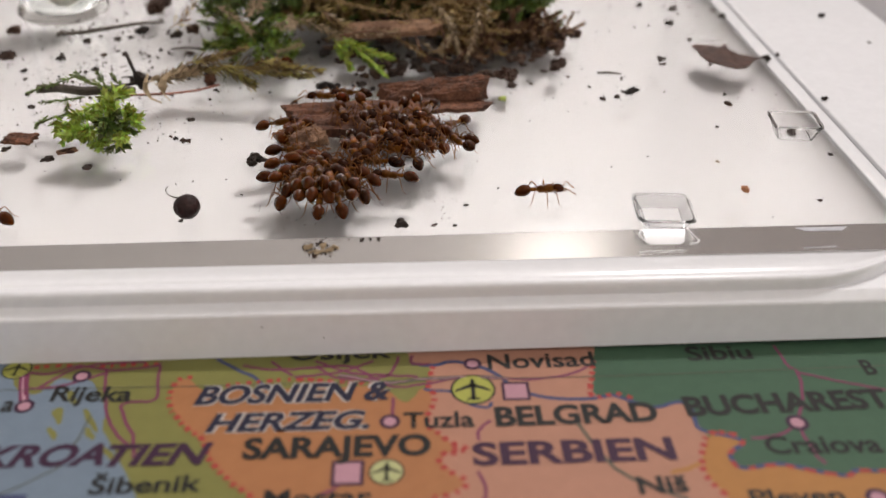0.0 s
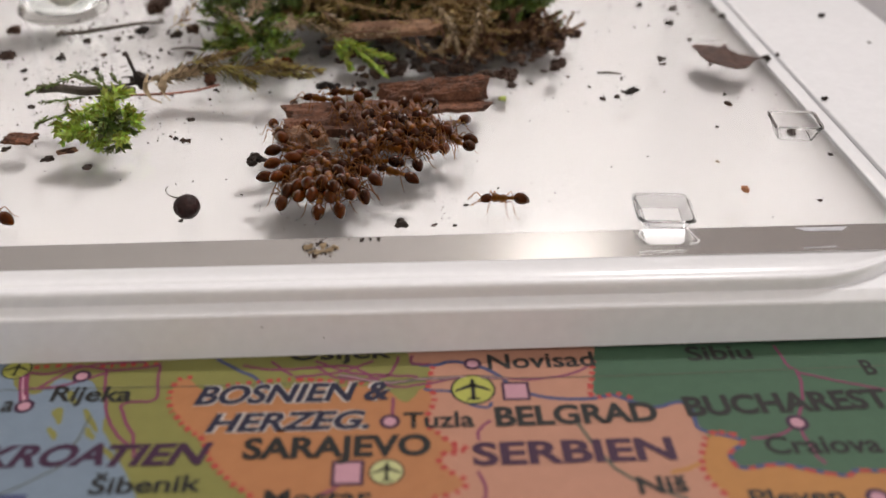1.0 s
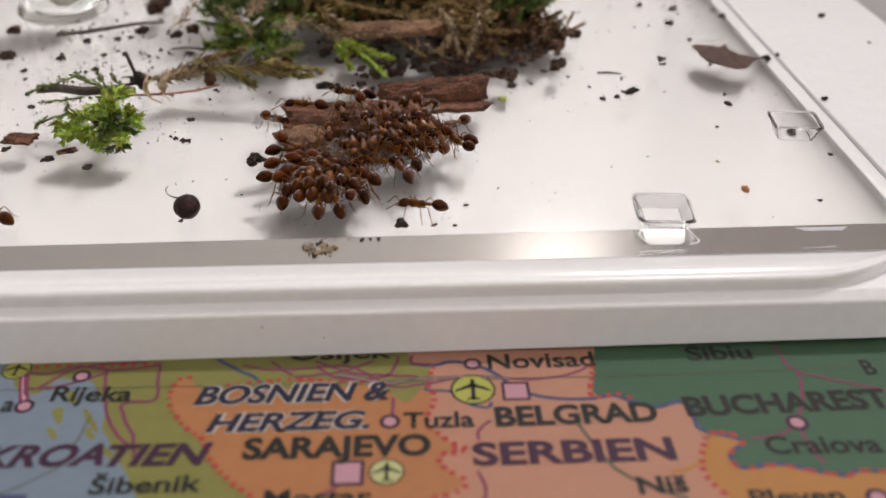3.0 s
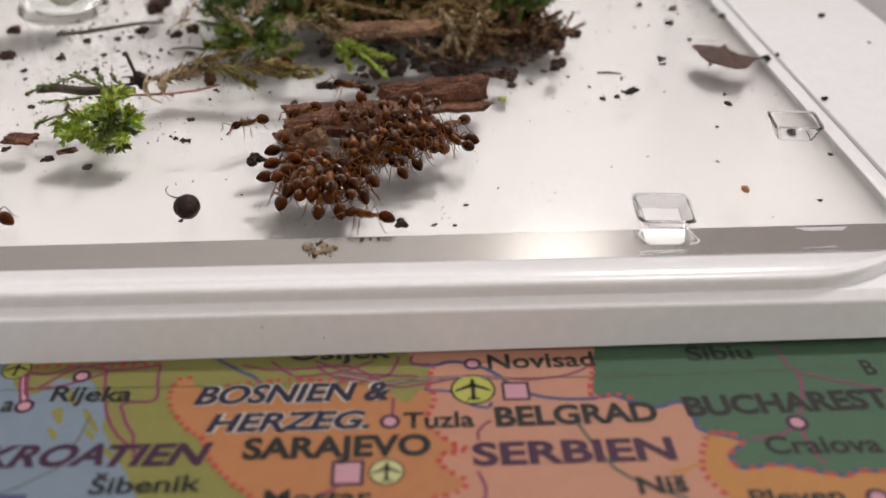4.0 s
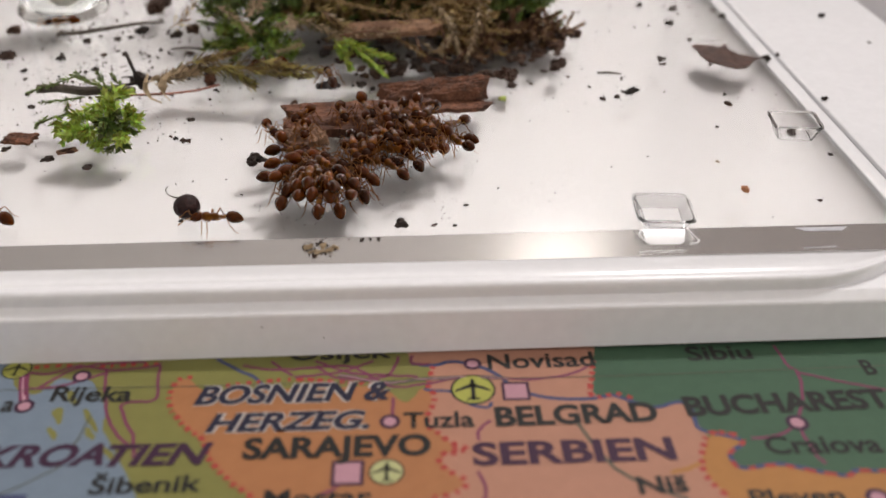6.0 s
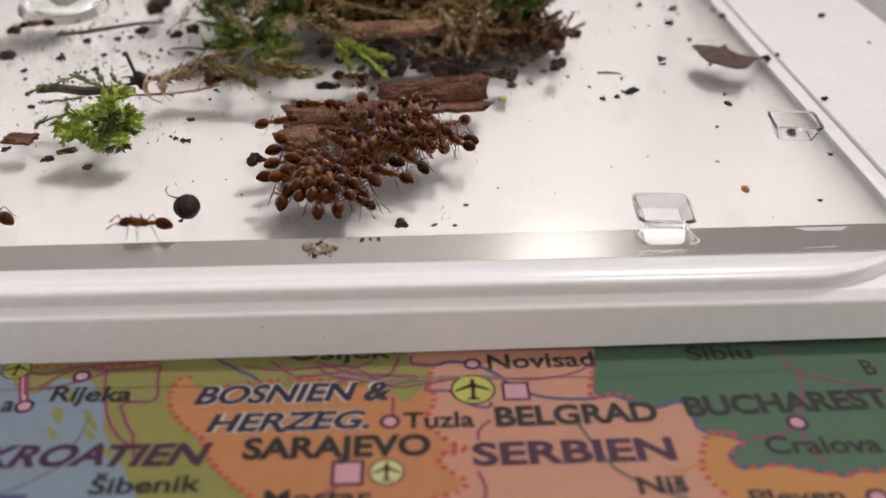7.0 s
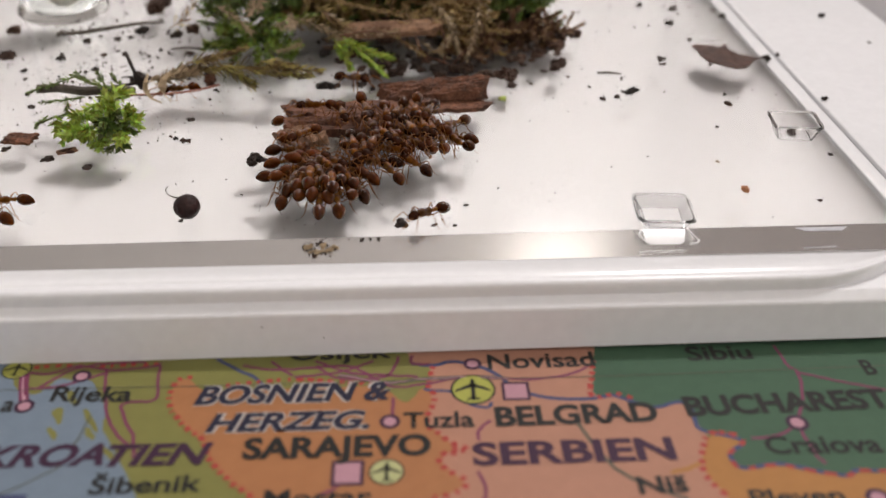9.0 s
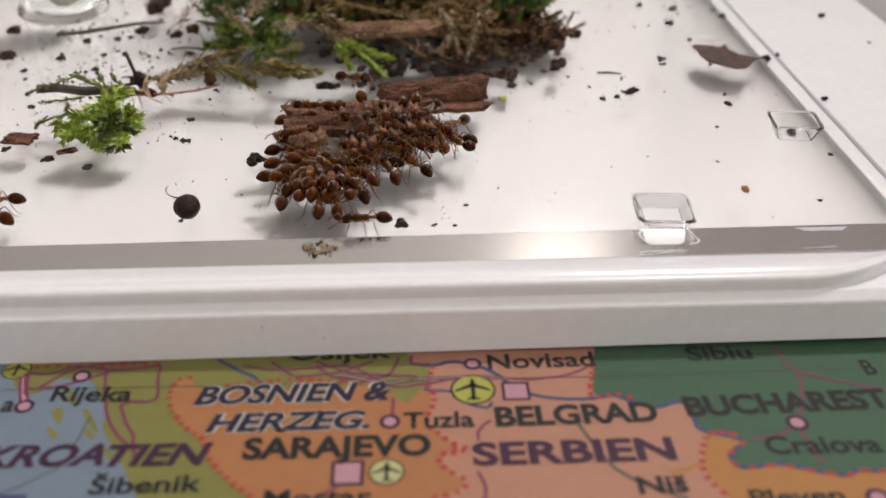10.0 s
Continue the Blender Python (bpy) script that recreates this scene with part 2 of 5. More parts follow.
def cut_corners(pts):
    """A closed outline with its corners cut twice, and an uneven hand."""
    line = [Vector((*p, 0)) for p in pts]
    for _ in range(2):
        line = [q for a, b in zip(line, line[1:] + line[:1]) for q in (a.lerp(b, 0.25), a.lerp(b, 0.75))]
    return [q + Vector((noise.noise(q * 1.1), noise.noise(q * 1.1 + Vector((9, 4, 2))), 0)) * 0.12 for q in line]


def country(name, ink, z, pts):
    bm = bmesh.new()
    f = bm.faces.new([bm.verts.new((p.x * MM, p.y * MM, z * MM)) for p in cut_corners(pts)])
    f.normal_update()
    bmesh.ops.triangulate(bm, faces=[f], ngon_method="EAR_CLIP")
    ob = part(name, bm, INKS[ink], sheet, smooth=False)
    if ob.data.polygons and ob.data.polygons[0].normal.z < 0:
        ob.data.flip_normals()


PRINTED = []


def ribbon(name, ink, z, width, pts, dashed=0.0, rough=0.1):
    """A printed line; dashed: the length of a dot and of a gap."""
    line = smooth_line(pts, False, 14 if dashed else 8, rough)
    bm, run = bmesh.new(), 0.0
    PRINTED.append(name)
    z += 0.0004 * (len(PRINTED) % 12)
    sides = []
    for i in range(len(line)):
        d = line[min(i + 1, len(line) - 1)] - line[max(i - 1, 0)]
        sides.append(Vector((-d.y, d.x, 0)).normalized() * width / 2)
    edge = [(bm.verts.new((p - s) * MM + Vector((0, 0, z * MM))), bm.verts.new((p + s) * MM + Vector((0, 0, z * MM)))) for p, s in zip(line, sides)]
    for i in range(len(line) - 1):
        run += (line[i + 1] - line[i]).length
        if (line[i + 1] - line[i]).length < 1e-5 or (dashed and int(run / dashed) % 2):
            continue
        bm.faces.new((edge[i][0], edge[i + 1][0], edge[i + 1][1], edge[i][1]))
    part(name, bm, INKS[ink], sheet, smooth=False)


def word(text, x, y, width, cap, angle, ink, bold=0.0, shear=0.0, z=0.06, parent=None):
    """A printed word: left end of its baseline, its width, capital height and turn, in millimetres and degrees."""
    cu = bpy.data.curves.new("lettering", "FONT")
    cu.body, cu.size, cu.offset, cu.shear, cu.resolution_u = text, 1.0, bold, shear, 4
    tmp = bpy.data.objects.new("tmp", cu)
    scene.collection.objects.link(tmp)
    me = bpy.data.meshes.new_from_object(tmp.evaluated_get(bpy.context.evaluated_depsgraph_get()))
    bpy.data.objects.remove(tmp)
    xs = [v.co.x for v in me.vertices]
    x0, x1 = min(xs), max(xs)
    kx, ky = width / (x1 - x0), cap / 0.73
    for v in me.vertices:
        v.co = ((v.co.x - x0) * kx * MM, v.co.y * ky * MM, 0)
    me.materials.append(INKS[ink])
    ob = new("lettering", me)
    ob.parent = parent or sheet
    ob.matrix_basis = at_mm(x, y, z, 0, 0, angle)
    return tagged(ob, "printed word " + text)


def disc(name, ink, x, y, r, z, segs=28, squash=1.0, parent=None):
    bm = bmesh.new()
    bm.faces.new([bm.verts.new(V(x + r * math.cos(a), y + squash * r * math.sin(a), z)) for a in (2 * math.pi * k / segs for k in range(segs))])
    return part(name, bm, INKS[ink], parent or sheet, smooth=False)


def quad(name, ink, x, y, w, h, z):
    bm = bmesh.new()
    bm.faces.new([bm.verts.new(V(x + a * w / 2, y + b * h / 2, z)) for a, b in ((-1, -1), (1, -1), (1, 1), (-1, 1))])
    return part(name, bm, INKS[ink], sheet, smooth=False)


country("sea", "sea", 0.012, [(-47.4, 70.3), (-35.1, 66.6), (-33.5, 62.7), (-32.7, 59.9), (-30.3, 58.8), (-29.5, 61.3), (-27.9, 60.6), (-26.7, 60.9), (-25.3, 58.7), (-24.3, 56.6), (-24.4, 55.2), (-23.1, 53.2), (-22.1, 51.6), (-19.9, 47.8), (-17.9, 43.8), (-39.3, 44.5)])
country("island", "land", 0.022, [(-28.7, 57.3), (-27.9, 57.6), (-27.5, 56.0), (-27.6, 55.4), (-28.3, 56.2)])
country("island", "land", 0.022, [(-28.5, 55.2), (-28.1, 55.3), (-27.4, 54.4), (-27.4, 53.7), (-28.0, 54.2)])
country("island", "land", 0.022, [(-25.7, 55.1), (-25.2, 55.1), (-24.6, 54.2), (-24.5, 53.6), (-25.2, 54.1)])
country("island", "land", 0.022, [(-26.4, 57.4), (-25.8, 57.0), (-24.7, 55.4), (-24.3, 54.4), (-24.8, 54.7), (-25.8, 56.1)])
country("island", "land", 0.022, [(-24.1, 53.3), (-23.3, 52.9), (-22.0, 51.5), (-22.2, 51.1), (-23.3, 52.1)])
country("island", "land", 0.022, [(-28.3, 59.6), (-27.6, 59.3), (-27.0, 58.1), (-27.3, 57.8), (-28.0, 58.7)])
country("land_orange", "orange", 0.014, [(-19.9, 60.4), (-19.7, 57.6), (-18.0, 55.0), (-16.4, 53.5), (-15.5, 51.4), (-13.8, 49.3), (-11.8, 47.5), (-9.3, 44.0), (-0.3, 43.7), (0.9, 47.1), (2.9, 47.8), (3.1, 48.8), (1.9, 49.8), (1.4, 51.1), (2.7, 52.1), (1.4, 53.5), (0.5, 54.9), (1.1, 57.8), (0.4, 59.2), (-1.1, 57.3), (-2.4, 58.8), (-4.2, 59.4), (-8.3, 59.1), (-14.2, 59.2), (-17.6, 59.0), (-18.6, 60.8)])
country("land_salmon", "salmon", 0.018, [(-1.3, 66.3), (-0.9, 63.0), (-0.5, 61.9), (1.2, 61.6), (0.4, 59.1), (1.1, 57.7), (0.5, 54.9), (1.4, 53.5), (2.7, 52.1), (1.4, 51.1), (1.9, 49.8), (3.1, 48.8), (2.9, 47.8), (0.9, 47.1), (-0.6, 43.7), (22.0, 43.0), (21.6, 46.4), (20.5, 48.5), (20.7, 50.6), (21.9, 53.0), (21.2, 53.8), (21.2, 55.6), (20.5, 56.6), (18.6, 56.0), (16.9, 56.6), (15.5, 57.6), (13.6, 57.3), (14.6, 61.9), (15.4, 65.7)])
country("land_green", "green", 0.02, [(15.7, 67.4), (14.6, 61.9), (13.6, 57.3), (15.5, 57.5), (16.9, 56.6), (18.6, 56.0), (20.5, 56.6), (21.2, 55.6), (21.2, 53.8), (21.9, 53.0), (23.8, 52.9), (24.2, 51.9), (22.7, 50.7), (23.3, 49.3), (26.2, 49.6), (28.4, 48.9), (30.6, 48.3), (31.7, 48.8), (34.9, 48.5), (43.0, 48.1), (53.4, 67.0)])
country("land_amber", "amber", 0.019, [(21.9, 53.0), (23.8, 53.0), (24.4, 51.9), (22.8, 51.0), (23.1, 49.1), (26.2, 49.7), (30.7, 48.4), (43.1, 48.4), (39.5, 42.0), (21.9, 42.5), (21.6, 46.4), (20.5, 48.5), (20.7, 50.6)])
ribbon("river", "river", 0.03, 0.32, [(-16.9, 63.2), (-15.0, 61.7), (-13.4, 60.6), (-12.3, 59.1)])
ribbon("river", "river", 0.03, 0.38, [(-0.6, 62.0), (1.3, 61.7), (2.8, 62.2), (4.6, 61.6), (6.0, 60.7), (7.0, 59.6), (7.4, 58.5), (9.3, 57.7), (11.5, 57.2), (13.6, 57.2), (15.5, 57.5), (16.9, 56.6), (18.6, 56.0), (20.5, 56.6), (21.2, 55.6), (21.2, 53.8), (21.9, 53.0), (23.3, 52.6), (24.2, 51.9), (22.8, 50.7), (23.4, 49.3), (26.2, 49.6), (28.4, 48.9), (30.6, 48.3), (31.7, 48.8), (34.9, 48.5)])
ribbon("river", "river", 0.03, 0.3, [(0.4, 58.7), (1.7, 58.5), (2.6, 58.3), (3.9, 56.9), (5.2, 56.4), (5.7, 57.0)])
ribbon("border", "border", 0.034, 0.46, [(-31.8, 62.5), (-30.1, 62.7), (-26.7, 62.5), (-23.5, 62.6), (-21.2, 62.6)], 0.45)
ribbon("border", "border", 0.034, 0.46, [(-18.5, 60.9), (-19.7, 60.3), (-19.7, 57.6), (-18.0, 55.0), (-16.4, 53.5), (-15.5, 51.4), (-13.8, 49.3), (-11.8, 47.5)], 0.42)
ribbon("border", "border", 0.034, 0.46, [(-15.6, 59.7), (-13.8, 60.0), (-10.2, 60.3), (-6.5, 59.9), (-3.7, 59.5)], 0.42)
ribbon("border", "border", 0.034, 0.46, [(1.2, 61.6), (0.7, 59.4), (1.2, 57.6), (0.5, 54.9), (1.4, 53.5), (2.7, 52.1), (1.4, 51.1), (1.9, 49.8), (3.1, 48.8), (2.9, 47.8), (0.9, 47.1)], 0.42)
ribbon("border", "border", 0.034, 0.46, [(2.4, 52.3), (3.6, 51.8), (1.5, 51.3)], 0.42)
ribbon("border", "border", 0.034, 0.46, [(14.6, 61.9), (13.7, 57.6), (15.7, 57.7), (17.0, 57.1)], 0.42)
ribbon("border", "border", 0.034, 0.46, [(23.8, 52.7), (21.9, 52.9), (20.7, 50.6), (20.5, 48.5), (21.6, 46.4)], 0.42)
ribbon("border", "border", 0.034, 0.35, [(21.9, 53.0), (23.8, 52.8), (24.2, 51.9), (22.8, 50.7), (23.3, 49.3), (26.1, 49.5), (28.4, 48.8), (30.6, 48.3), (31.7, 48.8), (34.8, 48.5)], 0.7)
for pts in ([(-31.4, 59.1), (-31.9, 60.7), (-32.4, 62.3)], [(-30.8, 59.7), (-29.7, 61.0), (-28.5, 62.1), (-26.4, 62.8), (-22.7, 62.9)], [(-21.5, 62.8), (-21.2, 60.1), (-20.9, 58.2), (-22.4, 58.0), (-23.5, 57.7)], [(-25.8, 62.1), (-25.2, 59.5), (-24.1, 56.2), (-23.0, 54.4), (-21.7, 53.0)], [(-23.5, 57.7), (-22.6, 55.6), (-21.6, 53.9), (-21.1, 51.8)], [(-14.6, 62.2), (-12.2, 61.6), (-9.2, 61.7), (-6.2, 61.9), (-4.7, 61.2), (-2.4, 59.2), (0.4, 59.4), (2.7, 59.9), (5.0, 60.0), (8.6, 59.7)], [(-12.3, 62.7), (-11.3, 61.6), (-10.3, 60.8)], [(-8.5, 62.0), (-6.5, 60.3), (-2.9, 60.4), (-1.9, 62.0), (-1.7, 63.0)]):
    ribbon("road", "road", 0.038, 0.26, pts)
for pts in ([(-2.1, 57.8), (-2.1, 56.1), (-2.3, 55.2)], [(-0.6, 63.1), (-0.5, 62.0), (0.9, 61.9)], [(30.3, 63.5), (30.6, 60.7), (31.1, 59.9), (30.5, 57.1), (29.0, 53.9)], [(31.1, 59.9), (33.9, 58.7), (37.4, 57.5)], [(28.9, 53.5), (29.1, 50.8), (29.5, 49.5)], [(5.5, 54.9), (4.6, 54.0), (4.3, 52.8)], [(8.6, 59.6), (11.9, 60.1), (14.0, 61.1)], [(4.1, 49.6), (4.6, 47.9), (4.1, 46.1)]):
    ribbon("road", "road", 0.038, 0.26, pts)
for pts in ([(-7.3, 47.5), (-5.8, 48.5), (-5.2, 49.0)], [(-32.4, 61.9), (-30.2, 61.7), (-28.2, 62.6), (-25.2, 62.0), (-21.6, 62.4)], [(-31.7, 59.8), (-28.8, 60.1), (-25.6, 61.7)], [(-8.6, 62.6), (-5.6, 61.0), (-2.4, 60.6), (-0.1, 60.3)], [(-10.2, 60.6), (-6.6, 61.1), (-3.8, 62.5)], [(29.0, 53.9), (27.2, 52.6), (24.9, 52.3)]):
    ribbon("road", "road", 0.038, 0.26, pts)
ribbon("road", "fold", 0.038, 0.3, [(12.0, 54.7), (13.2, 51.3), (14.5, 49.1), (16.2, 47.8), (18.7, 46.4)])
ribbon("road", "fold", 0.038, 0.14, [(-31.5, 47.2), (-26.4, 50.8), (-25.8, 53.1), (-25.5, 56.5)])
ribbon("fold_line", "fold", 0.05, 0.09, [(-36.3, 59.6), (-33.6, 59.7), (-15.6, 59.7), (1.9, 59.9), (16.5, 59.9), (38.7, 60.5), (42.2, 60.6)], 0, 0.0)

for args in (("Rijeka", -29.25, 58.24, 6.38, 1.87, -1.85, "black", 0.022), ("a", -32.75, 57.17, 0.92, 1.82, -1.85, "black", 0.022), ("Šibenik", -23.46, 48.22, 7.91, 1.64, 0.46, "black", 0.022),
             ("Tuzla", -1.27, 54.23, 5.48, 1.85, 0.11, "black", 0.022), ("Novisad", 5.71, 61.11, 8.94, 1.95, 0.98, "black", 0.022), ("Mostar", -11.01, 46.62, 7.57, 1.64, 0.10, "black", 0.022),
             ("Niš", 15.39, 47.02, 3.59, 1.67, 1.55, "black", 0.03), ("Sibiu", 22.54, 61.68, 5.52, 1.90, 1.27, "black", 0.022), ("Craiova", 25.67, 50.64, 8.66, 1.90, -0.69, "black", 0.022),
             ("B", 36.66, 59.38, 1.05, 1.96, 2.09, "black", 0.022), ("Osijek", -10.92, 62.76, 8.68, 2.08, 0.64, "black", 0.022), ("Pleven", 23.00, 45.73, 6.64, 1.46, 0.38, "black", 0.022),
             ("BELGRAD", 5.82, 54.26, 12.67, 2.20, 1.01, "black", 0.038), ("SARAJEVO", -13.14, 51.37, 13.93, 2.21, 0.06, "black", 0.038), ("BUCHAREST", 20.79, 54.92, 16.39, 2.25, 1.80, "black", 0.038)):
    word(*args)
word("KROA", -32.35, 51.1, 9.2, 2.24, 0.10, "purple", 0.034, 0.25)
word("TIEN", -23.15, 50.95, 7.75, 2.24, 0.10, "purple", 0.034, 0.25)
word("SERBIEN", 3.84, 50.19, 15.03, 2.35, 0.55, "purple", 0.034)
for ink, bold, z in (("halo", 0.065, 0.055), ("violet", 0.036, 0.064)):
    word("BOSNIEN &", -17.80, 57.47, 15.54, 2.20, 0.62, ink, bold, 0.25, z)
    word("HERZEG.", -16.34, 54.29, 12.49, 2.04, 0.43, ink, bold, 0.25, z)

# double road down to a town, a wedge of land, bars and a stain at the map's edge
for dx in (-0.28, 0.28):
    ribbon("road", "road", 0.038, 0.24, [(-32.32 + dx, 61.8), (-31.9 + dx, 60.2), (-31.2 + dx, 58.2)], 0, 0.0)
ribbon("road", "pink", 0.036, 0.34, [(-32.32, 61.8), (-31.9, 60.2), (-31.2, 58.2)], 0, 0.0)
country("land_wedge", "land", 0.026, [(-2.6, 59.3), (0.2, 59.6), (-0.2, 58.1), (-1.1, 57.0), (-1.9, 57.8)])
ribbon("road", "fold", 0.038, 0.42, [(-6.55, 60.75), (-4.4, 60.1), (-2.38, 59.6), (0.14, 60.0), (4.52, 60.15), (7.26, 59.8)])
ribbon("road", "pink", 0.044, 0.1, [(-6.55, 60.75), (-4.4, 60.1), (-2.38, 59.6), (0.14, 60.0), (4.52, 60.15), (7.26, 59.8)], 0, 0.1)
quad("bar", "river", -28.7, 47.9, 2.2, 0.9, 0.05)
ribbon("road", "amber", 0.036, 0.4, [(18.1, 49.06), (19.3, 49.3), (20.4, 49.9)])


def town(x, y, r):
    disc("town_ring", "purple", x, y, r * 1.12, 0.044)
    disc("town_dot", "pink", x, y, r * 0.68, 0.05)


def airport(x, y, r, ink):
    disc("airport_ring", "black", x, y, r, 0.044)
    disc("airport_badge", ink, x, y, r * 0.9, 0.05)
    bm = bmesh.new()
    for outline in ([(-0.07, -0.62), (0.07, -0.62), (0.09, 0.5), (0, 0.66), (-0.09, 0.5)], [(-0.68, -0.12), (0, 0.16), (0.68, -0.12), (0.68, 0.0), (0.06, 0.36), (-0.06, 0.36), (-0.68, 0.0)], [(-0.26, -0.62), (0, -0.5), (0.26, -0.62), (0.26, -0.54), (0, -0.36), (-0.26, -0.54)]):
        bm.faces.new([bm.verts.new(V(x + a * r * 1.15, y + (b - 0.02) * r * 1.15, 0.058)) for a, b in outline])
    part("aeroplane_sign", bm, INKS["black"], sheet, smooth=False)


for x, y, r in ((-27.55, 61.24, 0.68), (-31.01, 57.70, 0.7), (-2.31, 55.02, 0.72), (4.44, 61.81, 0.68), (28.96, 53.89, 0.78), (31.96, 46.1, 0.8)):
    town(x, y, r)
airport(4.30, 58.59, 1.82, "badge")
airport(-2.47, 49.72, 1.3, "badge_pale")
airport(-33.16, 62.29, 1.2, "badge")
for x, y, w, h in ((7.72, 58.27, 1.75, 1.75), (-5.28, 49.70, 1.85, 1.95)):
    quad("capital_frame", "purple", x, y, w * 1.28, h * 1.28, 0.044)
    quad("capital_square", "pink", x, y, w, h, 0.05)

# ---- the white tray with its clear floor ----
FLOOR_Z = 5.0
tray = thing("tray", "white plastic tray with a rounded rim standing on a map", "tray")


def ring_line(inset, n=10):
    """The rim's line in plan, inset from the bead's outer edge: front, rounded corner, east side."""
    x1, y0, r = 47.2 - inset * 0.33, 65.5 + inset, 13.5 - inset * 1.9
    pts = [(x, y0) for x in (-150, -60, -20, 10, 28)]
    pts += [(x1 - r + r * math.sin(a), y0 + r - r * math.cos(a)) for a in (math.pi / 2 * k / n for k in range(n + 1))]
    pts += [(x1, y) for y in (95, 120, 160, 260)]
    return pts


def swept(name, profile, material, parent):
    """A strip along the rim: profile of (inset, height)."""
    bm = bmesh.new()
    lines = []
    for i, z in profile:
        # the bead sinks towards the east side
        lines.append([bm.verts.new(V(x, y, z - 0.9 * max(0.0, z - 5.0) * min(1.0, max(0.0, (y - 68) / 12)))) for x, y in ring_line(i)])
    for a, b in zip(lines, lines[1:]):
        for k in range(len(a) - 1):
            bm.faces.new((a[k], a[k + 1], b[k + 1], b[k]))
    return part(name, bm, material, parent)


# outer body: front wall and a flange, wide along the east side
bm = bmesh.new()
front = [(63.3, 0.0), (63.68, 3.85), (63.74, 4.02), (63.84, 4.14), (64.5, 4.66), (64.62, 4.72), (66.0, 4.72), (66.0, 0.0)]
# the foot of the wall lifts a little towards the east
ends = [[bm.verts.new(V(x, y, z if z > 0.0 else lift)) for y, z in front] for x, lift in ((-150, 0.0), (-25, 0.0), (68.5, 0.72))]
for near, far in zip(ends, ends[1:]):
    for k in range(len(front)):
        j = (k + 1) % len(front)
        bm.faces.new((near[k], far[k], far[j], near[j]))
bm.faces.new(list(reversed(ends[0])))
bm.faces.new(ends[-1])
part("front_wall", bm, TRAY, tray)
for x0, x1, top in ((-150, 43.4, 3.6), (43.4, 68.5, 4.7)):
    bm = bmesh.new()
    box(bm, x0, x1, 65.45, 69.2, 0.0, top)
    part("inner_ledge", bm, TRAY, tray)
bm = bmesh.new()
fill = [(x, min(y, 69.2)) for x, y in ring_line(-0.02, 24) if 33.0 < x < 43.9 and y > 65.48]
edges = [[bm.verts.new(V(x, b, z)) for x, y in fill for b in (y if far else 65.45,)] for far, z in ((0, 4.7), (1, 4.7), (1, 3.4))]
for a, b in zip(edges, edges[1:]):
    for k in range(len(fill) - 1):
        bm.faces.new((a[k], a[k + 1], b[k + 1], b[k]))
part("corner_ledge", bm, TRAY, tray)
bm = bmesh.new()
box(bm, 48.3, 68.5, 69.0, 260, 0.0, 4.9, 0.35)
part("side_flange", bm, TRAY, tray)
bm = bmesh.new()
box(bm, 46.6, 48.6, 67.8, 260, 0.0, 3.4)
part("groove_floor", bm, TRAY, tray)
bm = bmesh.new()
box(bm, -150, 48.0, 67.5, 260, 0.0, 1.9)
part("bottom", bm, PAPER, tray)
bm = bmesh.new()
ramp_line = [(40.5 + 5.8 * k / 14, 1.91 + 2.7 * (k / 14) ** 3) for k in range(15)] + [(46.8, 4.7), (46.8, 1.904)]
ramp_ends = [[bm.verts.new(V(x, y, z)) for x, z in ramp_line] for y in (68, 259)]
for k in range(len(ramp_line)):
    j = (k + 1) % len(ramp_line)
    bm.faces.new((ramp_ends[0][k], ramp_ends[0][j], ramp_ends[1][j], ramp_ends[1][k]))
bm.faces.new(ramp_ends[0])
bm.faces.new(list(reversed(ramp_ends[1])))
part("sloping_side", bm, PAPER, tray)
bead = [(-0.85, 4.5), (-0.86, 5.3), (-0.8, 5.7), (-0.65, 5.92), (-0.4, 6.02), (-0.15, 6.0), (0.1, 5.95), (0.3, 5.95), (0.45, 6.02), (0.7, 6.06), (1.4, 5.95), (2.6, 5.6), (3.8, 5.2), (4.3, 5.03), (4.45, 4.9), (4.5, 4.5), (4.5, 1.0)]
swept("rim", bead, TRAY, tray)

# specks of dirt on the front wall
for sx, sy, sz, sr in ((-7.89, 63.5, 1.77, 0.07), (-12.94, 63.58, 2.92, 0.06), (9.48, 63.6, 1.63, 0.05)):
    bm = bmesh.new()
    lump(bm, sx, sy, sz, sr, sr * 0.6, sr, 0.4, int(sx), 0, 2)
    part("speck", bm, SOIL, tray, "dark speck of dirt")

# the tray lies a little askew
for o in tray.children:
    for v in o.data.vertices:
        v.co.y += 0.0085 * (v.co.x + 0.010)

clear = thing("clear_floor", "clear acrylic floor plate set in a white tray", "floor plate")
bm = bmesh.new()
box(bm, -149, 46.2, 74.6, 259, FLOOR_Z - 1.0, FLOOR_Z)
plate = part("plate", bm, CLEAR, clear, smooth=False)
plate.visible_shadow = False
bm = bmesh.new()
box(bm, -149, 46.0, 70.05, 74.55, FLOOR_Z - 1.0, FLOOR_Z + 0.02)
part("polished_edge", bm, STRIP, clear, "polished glossy front edge of the clear plate", smooth=False)

for o in clear.children:
    for v in o.data.vertices:
        v.co.y += 0.0183 * (v.co.x - 0.012)

panel = thing("grey_box", "matt grey plastic box beside a white tray", "box")
bm = bmesh.new()
box(bm, 69.0, 160, 90, 260, 0.0, 3.2, 0.6)
part("lid", bm, GREY, panel)

# ---- things on the clear floor ----
Z = FLOOR_Z
rnd = random.Random(7)


